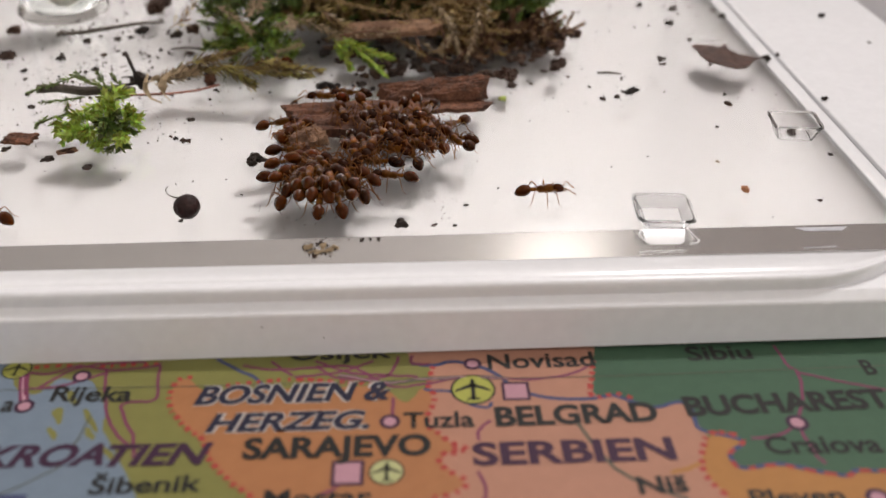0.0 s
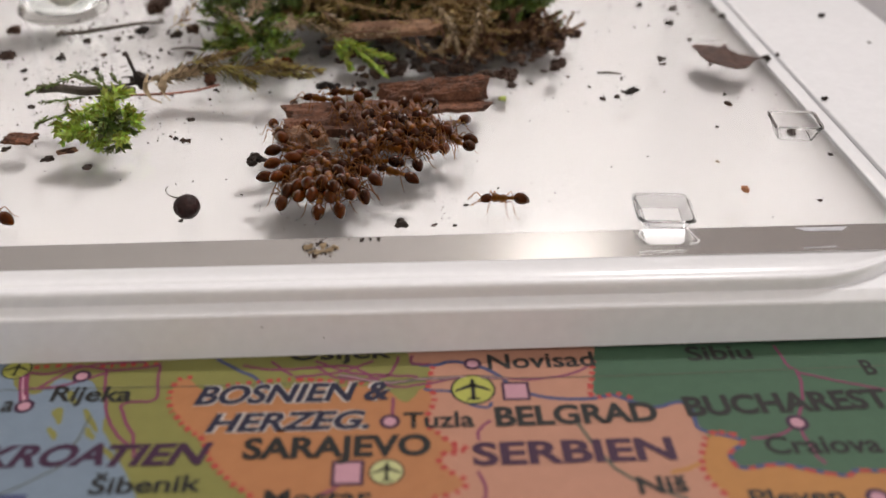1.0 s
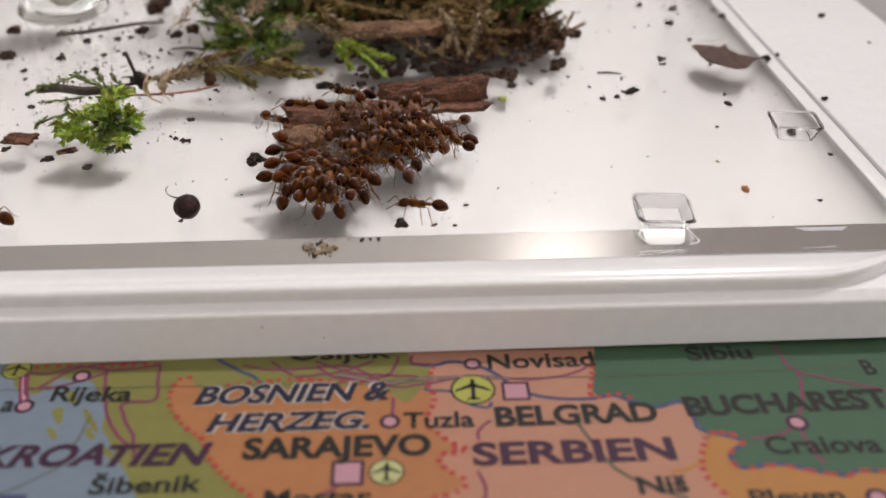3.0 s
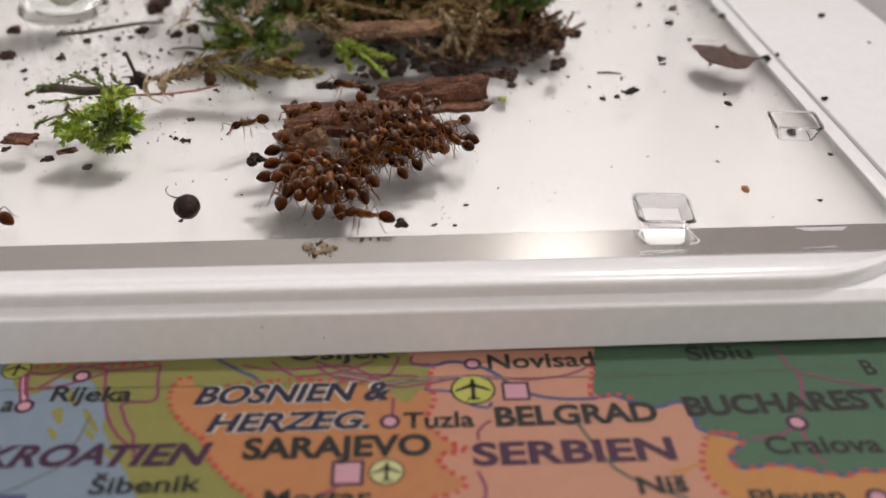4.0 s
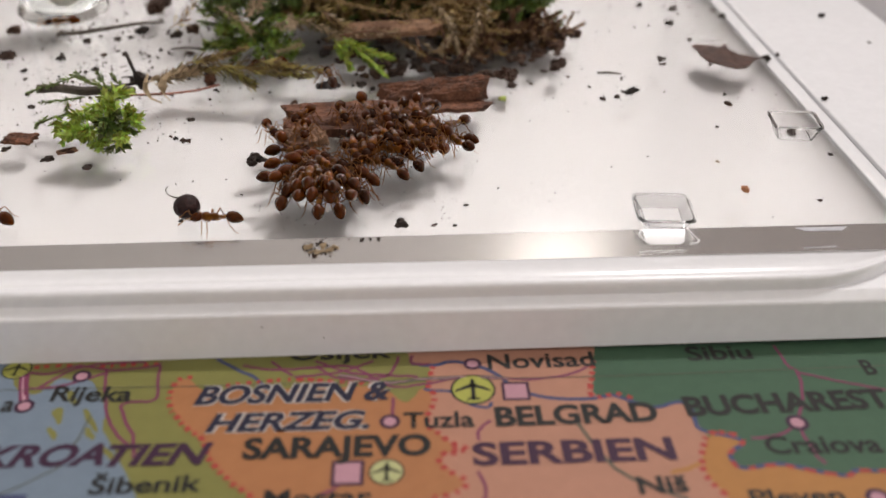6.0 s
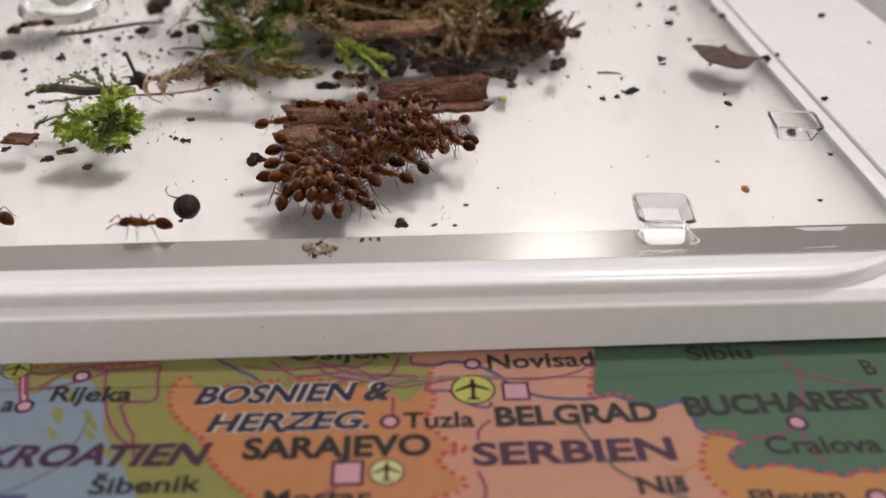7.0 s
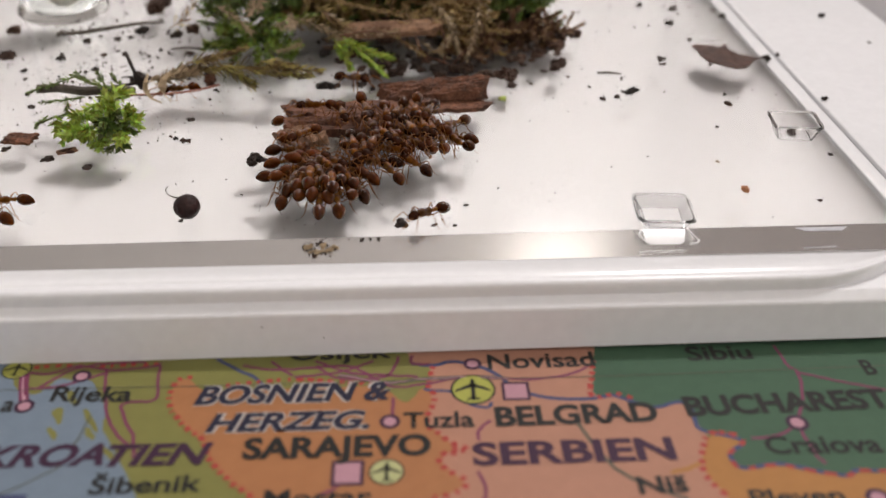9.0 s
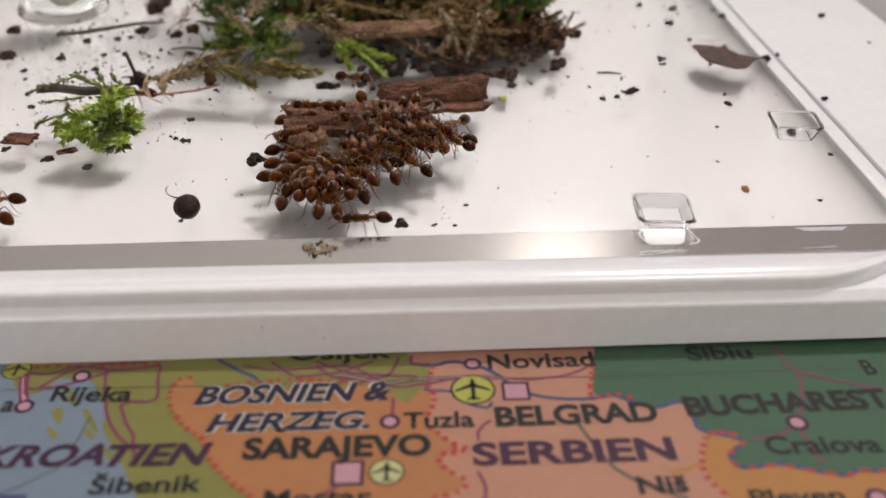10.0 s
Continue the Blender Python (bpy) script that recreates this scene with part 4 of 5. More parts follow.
def shoot(bm, start, d, length, leaf, count, bend=0.4, spread=0.9, width=0.28, stem=0.09, seed=0, droop=0.0):
    """A moss shoot: a bending stem with leaves set round it."""
    r = random.Random(seed)
    d = d.normalized()
    side = Vector((r.uniform(-1, 1), r.uniform(-1, 1), r.uniform(-0.5, 0.5) - droop))
    pts, p, q = [], Vector(start), d.copy()
    n = 10
    for i in range(n + 1):
        pts.append(p.copy())
        q = (q + side * bend / n).normalized()
        p = p + q * length / n
        p.z = max(p.z, 0.12)
    loft(bm, [(*a, stem * (1 - 0.6 * i / n), stem * (1 - 0.6 * i / n)) for i, a in enumerate(pts)], 5)
    for k in range(count):
        u = 0.08 + 0.92 * k / count
        f = u * n
        i = min(n - 1, int(f))
        base = pts[i].lerp(pts[i + 1], f - i)
        axis = (pts[i + 1] - pts[i]).normalized()
        around = Matrix.Rotation(k * 2.4 + r.uniform(-0.9, 0.9), 3, axis) @ axis.orthogonal().normalized()
        dd = (axis * (0.55 + 0.7 * u) * r.uniform(0.6, 1.3) + around * spread * r.uniform(0.6, 1.3) + Vector((0, 0, r.uniform(-0.2, 0.1)))).normalized()
        leaf_blade(bm, base, dd, axis, leaf * r.uniform(0.7, 1.2) * (1 - 0.35 * u), width * r.uniform(0.7, 1.2))


def tuft(root, name, material, where, count, lean, length, leaf, leaves, seed, width=0.28, spread=0.9, bend=0.5, label=""):
    """Many shoots from a patch (x, y, half width, half depth, lowest and highest start) of a clump."""
    r = random.Random(seed)
    bm = bmesh.new()
    x, y, hx, hy, low, z = where
    for i in range(count):
        s = Vector((x - CX + r.uniform(-hx, hx), y - CY + r.uniform(-hy, hy), r.uniform(low, z)))
        d = Vector(lean) + Vector((r.uniform(-0.7, 0.7), r.uniform(-0.7, 0.7), r.uniform(-0.45, 0.5)))
        shoot(bm, s, d, length * r.uniform(0.55, 1.2), leaf, leaves, bend, spread, width, 0.09, seed * 100 + i)
    return part(name, bm, material, root, label)

MOSS_OLIVE = mat("moss_olive", (0.28, 0.235, 0.06), 0.6, 0.4, 300, 2500, 0.2, second=(0.25, 0.16, 0.07), island=0.5)
CX, CY = -6.0, 128.0
MOSS_FRESH = mat("moss_fresh", (0.27, 0.38, 0.06), 0.5, 0.35, 300, 2500, 0.2, sss=0.25, island=0.5)
MOSS_DARK = mat("moss_decayed", (0.23, 0.125, 0.062), 0.75, 0.4, 300, 2500, 0.3, island=0.5)
clump = thing("moss_clump", "dense clump of green and dry brown moss on clear plastic", "moss", at_mm(CX, CY, Z))
tuft(clump, "green_tuft", MOSS_GREEN, (-22.9, 125.29, 2.6, 3, 0.2, 5), 26, (0.1, -0.25, 0.5), 5.0, 1.6, 60, 11, 0.34, label="fresh green moss shoots")
tuft(clump, "bright_tuft", MOSS_FRESH, (-20.44, 122.57, 4.8, 2.0, 0.2, 4), 26, (0.1, -0.5, 0.1), 5.0, 1.6, 45, 12, 0.36, label="bright green moss shoots")
tuft(clump, "green_tuft", MOSS_GREEN, (-19.26, 130.86, 6, 4, 0.5, 7), 48, (0.0, -0.2, 0.5), 8.0, 1.5, 60, 13, 0.34)
tuft(clump, "dry_tuft", MOSS_BROWN, (-13.77, 131.89, 6, 3, 2, 9), 60, (0.3, -0.3, 0.2), 4.8, 1.1, 60, 14, 0.3, 0.9, 1.8, label="dry brown moss shoots")
tuft(clump, "olive_tuft", MOSS_OLIVE, (-5.84, 135.34, 10, 4, 4, 10), 90, (0.1, -0.25, 0.3), 7.0, 1.3, 60, 15, 0.3, label="olive moss shoots")
tuft(clump, "dry_tuft", MOSS_BROWN, (3.92, 131.32, 6, 4, 3, 9), 80, (0.2, -0.2, 0.1), 4.5, 1.1, 60, 16, 0.3, 0.9, 1.8)
tuft(clump, "dry_tuft", MOSS_BROWN, (7.11, 123.17, 2.6, 3, 1, 8), 70, (0.1, -0.15, -0.4), 4.5, 1.0, 60, 17, 0.28, 0.9, 1.8)
tuft(clump, "green_tuft", MOSS_GREEN, (13.39, 129.60, 4.5, 2.5, 1.0, 4), 55, (0.1, -0.3, 0.15), 4.0, 1.2, 55, 18, 0.3)
tuft(clump, "olive_tuft", MOSS_OLIVE, (-11.23, 129.89, 5, 2, 0.8, 4), 60, (0.2, -0.2, 0.3), 5.0, 1.2, 55, 25, 0.3)
tuft(clump, "green_tuft", MOSS_GREEN, (-0.90, 132.94, 8, 2, 0.5, 3), 60, (0.2, -0.2, 0.4), 4.0, 1.2, 50, 26, 0.3)
tuft(clump, "green_tuft", MOSS_GREEN, (-7.54, 136.68, 8, 3, 0.3, 4), 90, (0.1, -0.2, 0.2), 5.0, 1.3, 55, 27, 0.32)
tuft(clump, "green_tuft", MOSS_GREEN, (-2.16, 137.54, 7, 3, 0.3, 4), 80, (0.1, -0.2, 0.2), 5.0, 1.3, 55, 28, 0.32)
tuft(clump, "dry_tuft", MOSS_BROWN, (-15.49, 133.16, 5, 2, 1, 5), 50, (0.2, -0.2, 0.1), 4.5, 1.1, 55, 29, 0.28, 0.9, 1.8)
tuft(clump, "dark_tuft", MOSS_DARK, (-3.51, 144.08, 12, 4, 0.2, 4), 130, (0, -0.2, 0.3), 4.0, 1.2, 45, 30, 0.34)
tuft(clump, "green_tuft", MOSS_GREEN, (13.28, 137.04, 4, 2.5, 0.3, 3), 45, (0.1, -0.2, 0.2), 4.5, 1.3, 50, 33, 0.32)
tuft(clump, "back_tuft", MOSS_OLIVE, (-7.81, 143.38, 24, 7, 1, 12), 140, (0, -0.15, 0.6), 10.0, 1.6, 50, 19, 0.36)
tuft(clump, "dark_tuft", MOSS_DARK, (13.41, 124.96, 5.5, 3, 0.1, 2.5), 36, (0.2, -0.1, 0.1), 3.0, 0.9, 40, 20, 0.3, 0.9, 1.5, label="dark brown decayed moss")
tuft(clump, "dark_tuft", MOSS_DARK, (7.32, 119.96, 3, 2.5, 0.1, 2), 50, (0.2, -0.1, 0.1), 2.6, 0.8, 40, 21, 0.3, 0.9, 1.5, label="dark brown decayed moss")
tuft(clump, "green_tuft", MOSS_GREEN, (14.0, 133.0, 4.5, 2, 0.5, 4.5), 80, (0.1, -0.2, 0.4), 5.0, 1.3, 50, 34, 0.34)
tuft(clump, "dark_tuft", MOSS_DARK, (15.0, 125.8, 5.5, 2.5, 0.1, 2.2), 60, (0.2, -0.15, 0.2), 3.6, 1.0, 45, 35, 0.3, 0.9, 1.5)
# soil held in the moss
PEAT = mat("peat", (0.085, 0.045, 0.027), 0.85, 0.5, 1500, 6000, 1.0, jitter=0.4)
rs = random.Random(5)
for i in range(7):
    bm = bmesh.new()
    lump(bm, 0, 0, 0.6, rs.uniform(2, 4), rs.uniform(2, 3.5), rs.uniform(1, 2.2), 0.6, i, rs.uniform(0, 180), 4, 2.2)
    ob = part("peat_lump", bm, PEAT, clump, "dark crumbly peat in the moss", smooth=False)
    ob.location = V(rs.uniform(-2, 24), rs.uniform(2, 8), 0)
for i in range(140):
    x, y = (rs.uniform(-6, 27), rs.gauss(0, 5)) if i < 110 else (rs.gauss(19, 4.5), rs.gauss(-4, 4))
    if x < 10 and y < -6:
        continue
    s = rs.uniform(0.25, 0.9)
    bm = bmesh.new()
    shard(bm, 0, 0, s * 0.4, s * 1.25, s * 0.6, s * 0.35, i)
    ob = part("soil_grain", bm, SOIL if i % 4 == 0 else PEAT, clump, smooth=False)
    ob.location = V(x, max(y, -10), 0.02)
# lumps of soil fallen below the clump, which also stand in for its shade
for k, (px, py, w) in enumerate(((-3.11, 117.83, 2.2), (-1.49, 116.18, 1.8), (-5.71, 118.73, 1.8), (-7.78, 120.45, 2.2), (0.20, 117.73, 1.4), (2.81, 119.07, 2.0), (-9.72, 118.05, 1.2), (-4.50, 120.76, 2.0), (4.17, 115.60, 2.0), (5.71, 114.38, 1.6), (7.48, 116.29, 2.0), (9.50, 119.06, 2.2), (0.89, 114.54, 1.0), (-11.74, 120.58, 1.6))):
    crumb(px, py, w, w * 1.2, SOIL if k % 3 else PEAT, 200 + k)
# more dark soil here, partly to deepen the shade under the clump
rs3 = random.Random(31)
for k in range(34):
    w = rs3.uniform(0.7, 2.3)
    crumb(rs3.uniform(-7, 9), rs3.uniform(112.0, 120.5), w, w * rs3.uniform(0.8, 1.5), PEAT if k % 3 else SOIL, 300 + k)
# flaky soil spilt beside the clump
rs2 = random.Random(8)
for k, (px, py) in enumerate(((14.97, 121.41), (16.68, 123.08), (18.21, 126.16), (19.53, 128.43), (20.10, 125.64), (21.60, 127.89), (22.65, 126.93), (15.31, 117.64), (14.04, 116.08), (12.77, 118.13), (17.16, 120.70), (18.54, 122.58), (20.40, 130.78), (17.93, 130.38))):
    w = rs2.uniform(0.8, 2.2)
    crumb(px, py, w, w * rs2.uniform(0.7, 1.4), PEAT, 240 + k, label="brown flake of soil lying on clear plastic")
# dry curled stems that hang out in front
for k, (sx, sy, sz, dx, dy, dz, ln) in enumerate(((-19, 0, 10, 1, -0.25, -0.12, 13), (-8, -4, 7.5, 1, -0.3, -0.2, 13), (4, -7, 4.5, 1, -0.1, -0.25, 10), (10, -6, 5, 0.5, -0.3, -0.5, 7), (-16, -2, 7, 1, -0.1, 0.15, 11))):
    bm = bmesh.new()
    shoot(bm, (sx, sy, sz), Vector((dx, dy, dz)), ln, 0.9, 90, 0.5, 0.8, 0.24, 0.13, 300 + k)
    part("dry_stem", bm, MOSS_BROWN, clump, "curled dry brown moss stem")
bm = bmesh.new()
for k, (sx, sy, sz, dx, dy, dz, ln) in enumerate(((-3.0, -12.2, 4.6, 0.7, -0.6, -0.45, 7.5), (-4.0, -12.6, 4.2, 0.5, -0.7, -0.3, 6), (-2.4, -12.0, 3.6, 0.9, -0.5, -0.3, 6))):
    shoot(bm, (sx, sy, sz), Vector((dx, dy, dz)), ln, 1.7, 70, 0.5, 0.6, 0.5, 0.1, 320 + k)
part("bright_shoot", bm, MOSS_BRIGHT, clump, "bright green moss shoot leaning forward")

def reach(bm, start, end, leaf, count, bend, spread, width, stem, seed, home):
    """A shoot from one place to another, given in the tray's millimetres."""
    a, b = Vector(start) - Vector(home), Vector(end) - Vector(home)
    shoot(bm, a, b - a, (b - a).length, leaf, count, bend, spread, width, stem, seed)


# curled dry stems over the front of the clump
STEMS_WEST = (((-20.87, 120.98, 14.0), (-14.77, 115.69, 12.0), 1.3, 70), ((-14.77, 115.69, 12.0), (-8.57, 115.41, 10.0), 1.2, 70), ((-12.00, 116.93, 13.0), (-9.10, 117.45, 9.0), 1.2, 60), ((-18.09, 118.51, 10.0), (-9.36, 116.71, 10.0), 0.9, 80), ((-9.32, 116.07, 10.0), (-1.89, 115.54, 9.0), 0.8, 80), ((-2.91, 114.40, 10.0), (1.99, 114.10, 8.0), 0.7, 60), ((0.60, 115.46, 9.0), (4.82, 113.78, 6.0), 0.6, 40))
STEMS_EAST = (((4.83, 114.56, 10.0), (4.15, 114.98, 6.0), 0.6, 40), ((-31.59, 120.78, 9.0), (-23.53, 118.18, 12.0), 1.1, 70), ((-24.67, 117.34, 13.0), (-19.18, 116.67, 11.0), 1.1, 70), ((-13.62, 115.92, 9.0), (-16.47, 114.40, 7.0), 0.9, 50), ((-6.50, 118.76, 12.0), (3.50, 117.30, 12.0), 1.0, 80), ((2.09, 117.61, 13.0), (8.56, 117.31, 9.0), 1.0, 80), ((8.48, 117.41, 13.0), (7.76, 115.26, 6.0), 0.9, 90))
for k, (a, b, lf, n) in enumerate((*STEMS_WEST, *STEMS_EAST)):
    bm = bmesh.new()
    reach(bm, a, b, lf * 1.5, n - 15, 1.6, 1.1, 0.3, 0.05, 700 + k, (CX, CY, 5.0))
    part("dry_stem", bm, HUSK if k % 3 != 2 else MOSS_BROWN, clump, "curled pale brown moss stem")
# thin dark stems that bend down in front
for path in (((-9.20, 114.19, 10.0), (-5.69, 114.30, 10.5), (-2.92, 115.23, 10.0), (-0.83, 115.25, 8.5), (1.43, 115.21, 7.0), (4.88, 115.21, 5.6)), ((8.37, 120.24, 9.5), (7.63, 115.95, 8.0), (5.94, 115.06, 7.0), (4.88, 115.34, 5.4)), ((0.25, 117.15, 9.0), (0.73, 115.36, 8.0), (1.86, 116.10, 5.6)), ((3.48, 116.73, 10.0), (4.31, 115.65, 8.0), (3.88, 115.78, 6.0))):
    bm = bmesh.new()
    loft(bm, [(x - CX, y - CY, z - 5.0, 0.13, 0.13) for x, y, z in path], 6)
    part("bent_stem", bm, BARK, clump, "thin dark reddish stem")
# a trailing dry moss stem beside the clump
TX, TY = -23.49, 112.67
trail = thing("trailing_moss", "long trailing olive brown moss stem on clear plastic", "moss", at_mm(TX, TY, Z))


for k, (a, b, lf) in enumerate((((-30.15, 112.10, 6.5), (-21.25, 109.45, 8.0), 2.2), ((-22.89, 109.13, 8.0), (-11.73, 109.14, 8.0), 2.4), ((-23.83, 110.65, 8.0), (-19.63, 108.81, 6.5), 2.3), ((-27.60, 110.77, 8.0), (-20.68, 110.95, 9.0), 2.0), ((-20.18, 110.68, 7.0), (-13.07, 111.13, 6.0), 1.8), ((-18.33, 108.60, 9.0), (-14.41, 108.86, 8.0), 2.0))):
    bm = bmesh.new()
    reach(bm, a, b, lf, 70, 0.25, 0.55, 0.5, 0.13, 340 + k, (TX, TY, 5.0))
    part("leafy_stem", bm, MOSS_OLIVE, trail)
for k, (a, b) in enumerate((((-31.85, 107.26, 7.0), (-26.77, 111.08, 7.0)), ((-29.52, 109.13, 6.5), (-26.29, 110.32, 7.0)), ((-30.91, 107.75, 6.5), (-28.57, 111.52, 7.0)))):
    bm = bmesh.new()
    reach(bm, a, b, 1.6, 40, 0.3, 0.8, 0.5, 0.1, 360 + k, (TX, TY, 5.0))
    part("dry_shoot", bm, HUSK, trail, "pale dry brown leafy shoot")
RED = [(-35.37, 106.26, 5.6), (-32.90, 105.91, 6.0), (-28.97, 106.12, 6.0), (-25.82, 107.05, 6.0), (-23.55, 108.74, 6.0)]
bm = bmesh.new()
loft(bm, [(x - TX, y - TY, z - 5.0, 0.13, 0.13) for x, y, z in RED], 6)
part("red_stalk", bm, STEM, trail, "thin reddish stalk")
HUSK_WIDTHS = (0.12, 0.34, 0.42, 0.36, 0.08)
for wide, line_pts in ((0.85, ((-31.16, 106.38, 8.4), (-31.40, 105.51, 7.7), (-31.43, 105.30, 6.8), (-30.93, 105.07, 5.9), (-29.71, 105.04, 5.25))), (1.5, ((-28.75, 106.84, 8.4), (-29.38, 106.25, 7.8), (-29.60, 105.79, 7.0), (-29.49, 105.80, 6.0), (-28.99, 105.98, 5.2)))):
    bm = bmesh.new()
    loft(bm, [(x - TX, y - TY, z - 5.0, wide * w, 0.07) for (x, y, z), w in zip(line_pts, HUSK_WIDTHS)], 10)
    part("husk", bm, HUSK, trail, "dry papery brown husk")
for k, (px, py) in enumerate(((-25.01, 110.73),)):
    bm = bmesh.new()
    lump(bm, px - TX, py - TY, 0.8, 0.7, 0.6, 0.8, 0.6, 60 + k, 30, 3, 2.0)
    part("bud", bm, BARK, trail, "dark red brown bud")

# dark twig
WX, WY = -33.57, 109.72
twig = thing("twig", "small dark forked twig on clear plastic", "twig", at_mm(WX, WY, Z))
bm = bmesh.new()
for path in (((-34.27, 109.45, 10, 0.16), (-33.57, 108.35, 9, 0.24), (-33.51, 109.03, 7.6, 0.2), (-33.28, 109.50, 6.4, 0.6), (-33.23, 109.58, 5.2, 0.2)), ((-33.28, 109.50, 6.4, 0.5), (-32.21, 109.69, 6.6, 0.25), (-29.67, 109.75, 6.4, 0.14)), ((-33.35, 109.64, 6.2, 0.4), (-34.79, 110.09, 5.6, 0.2), (-36.05, 110.62, 5.4, 0.1)), ((-33.78, 109.88, 6.4, 0.3), (-34.92, 110.65, 6.4, 0.12), (-35.85, 111.31, 6.0, 0.06))):
    loft(bm, [(x - WX, y - WY, z - 5.0, r, r) for x, y, z, r in path], 7)
lump(bm, 0, 1.0, 1.2, 0.9, 0.8, 0.8, 0.7, 77, 0, 3, 2.2)
part("twig_wood", bm, TWIG_DARK, twig)
long_twig = thing("twig", "long thin grey twig on clear plastic", "twig", at_mm(-43.01, 130.92, Z))
bm = bmesh.new()
loft(bm, [(-6.5, -1.2, 0.3, 0.3, 0.3), (-3, -1.0, 0.4, 0.3, 0.3), (0, 0.6, 0.4, 0.26, 0.26), (4, 2.4, 0.5, 0.22, 0.22), (7.5, 2.6, 0.6, 0.14, 0.14)], 7)
part("twig_wood", bm, TWIG, long_twig)
for x, y, l, a in ((-30.56, 123.74, 4.0, 4), (24.70, 113.00, 3.0, -8)):
    ob = thing("twig", "short thin grey twig on clear plastic", "twig", at_mm(x, y, Z, 0, 0, a))
    bm = bmesh.new()
    loft(bm, [(-l / 2, 0, 0.15, 0.1, 0.1), (0, 0.15, 0.2, 0.16, 0.16), (l / 2, -0.1, 0.15, 0.08, 0.08)], 6)
    part("twig_wood", bm, TWIG, ob)

# the single green sprig
SX, SY = -34.73, 96.15
sprig = thing("moss_sprig", "bright green moss sprig on a grey twig", "moss", at_mm(SX, SY, Z))
rr = random.Random(3)
STARS = ((-33.26, 99.25, 9.0), (-33.46, 95.38, 9.0), (-31.53, 95.72, 8.5), (-35.70, 96.24, 8.0), (-37.30, 95.19, 7.5), (-36.39, 93.80, 7.0), (-34.16, 93.64, 7.5), (-32.62, 93.65, 7.8), (-30.78, 95.34, 7.8), (-31.72, 94.22, 7.0), (-33.84, 93.59, 6.0), (-34.52, 94.10, 6.3), (-31.70, 92.96, 6.0), (-31.53, 93.58, 6.5), (-32.36, 94.26, 8.5), (-32.95, 96.89, 9.0))
for k, (px, py, pz) in enumerate(STARS):
    bm = bmesh.new()
    for i in range(5 if k > 9 else 7):
        a = rr.uniform(0, 6.28)
        s = Vector((px - SX + rr.uniform(-0.4, 0.4), py - SY + rr.uniform(-0.4, 0.4), pz - 5.0))
        shoot(bm, s, Vector((math.cos(a), math.sin(a) - 0.5, rr.uniform(-0.9, 0.5))), rr.uniform(0.9, 1.8), 1.35, 15, 0.3, 0.8, 0.45, 0.07, 400 + k * 10 + i)
    part("leaf_star", bm, MOSS_GREEN if k in (7, 9, 12, 14) else MOSS_BRIGHT, sprig, "darker green star of leaves" if k in (7, 9, 12, 14) else "bright yellow green star of leaves")
bm = bmesh.new()
loft(bm, [(x - SX, y - SY, z - 5.0, 0.1, 0.1) for x, y, z in ((-33.28, 98.14, 9.0), (-33.05, 95.41, 8.0), (-32.44, 94.32, 6.5), (-32.13, 94.09, 5.2))], 6)
part("stem", bm, STEM, sprig)
for k, (a, b, n) in enumerate((((-33.16, 100.05, 9.0), (-37.90, 100.28, 10.5), 60), ((-37.58, 100.27, 10.5), (-44.01, 101.50, 8.0), 56), ((-36.45, 101.80, 9.0), (-38.19, 103.07, 10.0), 24), ((-34.86, 101.74, 9.0), (-35.64, 102.99, 10.0), 24), ((-32.74, 100.85, 9.0), (-33.86, 102.25, 10.0), 24), ((-36.94, 100.62, 8.0), (-41.51, 99.88, 7.5), 40), ((-38.92, 100.67, 7.6), (-39.28, 99.98, 6.4), 20), ((-36.77, 99.31, 7.0), (-42.22, 98.68, 6.2), 44), ((-40.93, 99.26, 6.4), (-42.30, 98.49, 5.6), 24), ((-39.22, 98.74, 6.4), (-40.45, 98.29, 5.8), 24))):
    bm = bmesh.new()
    reach(bm, a, b, 0.85, int(n * 1.5), 0.35, 0.85, 0.22, 0.09, 460 + k, (SX, SY, 5.0))
    part("needle_shoot", bm, MOSS_GREEN, sprig, "fine needle leaved moss shoot")
bm = bmesh.new()
loft(bm, [(x - SX, y - SY, z - 5.0, r, r) for x, y, z, r in ((-43.02, 103.11, 8.0, 0.52), (-40.93, 103.38, 8.0, 0.5), (-37.41, 102.27, 8.0, 0.52), (-33.41, 102.80, 8.0, 0.5), (-32.02, 103.39, 7.6, 0.3))], 9)
part("twig_wood", bm, TWIG, sprig, "thick grey twig")

# ---- ants ----
def ant_part(name, stations, material, parent, segs=12, label=""):
    bm = bmesh.new()
    loft(bm, stations, segs)
    return part(name, bm, material, parent, label)


LEG_ROOTS = ((0.78, 0.2, 0.72), (0.38, 0.2, 0.68), (0.02, 0.18, 0.68))


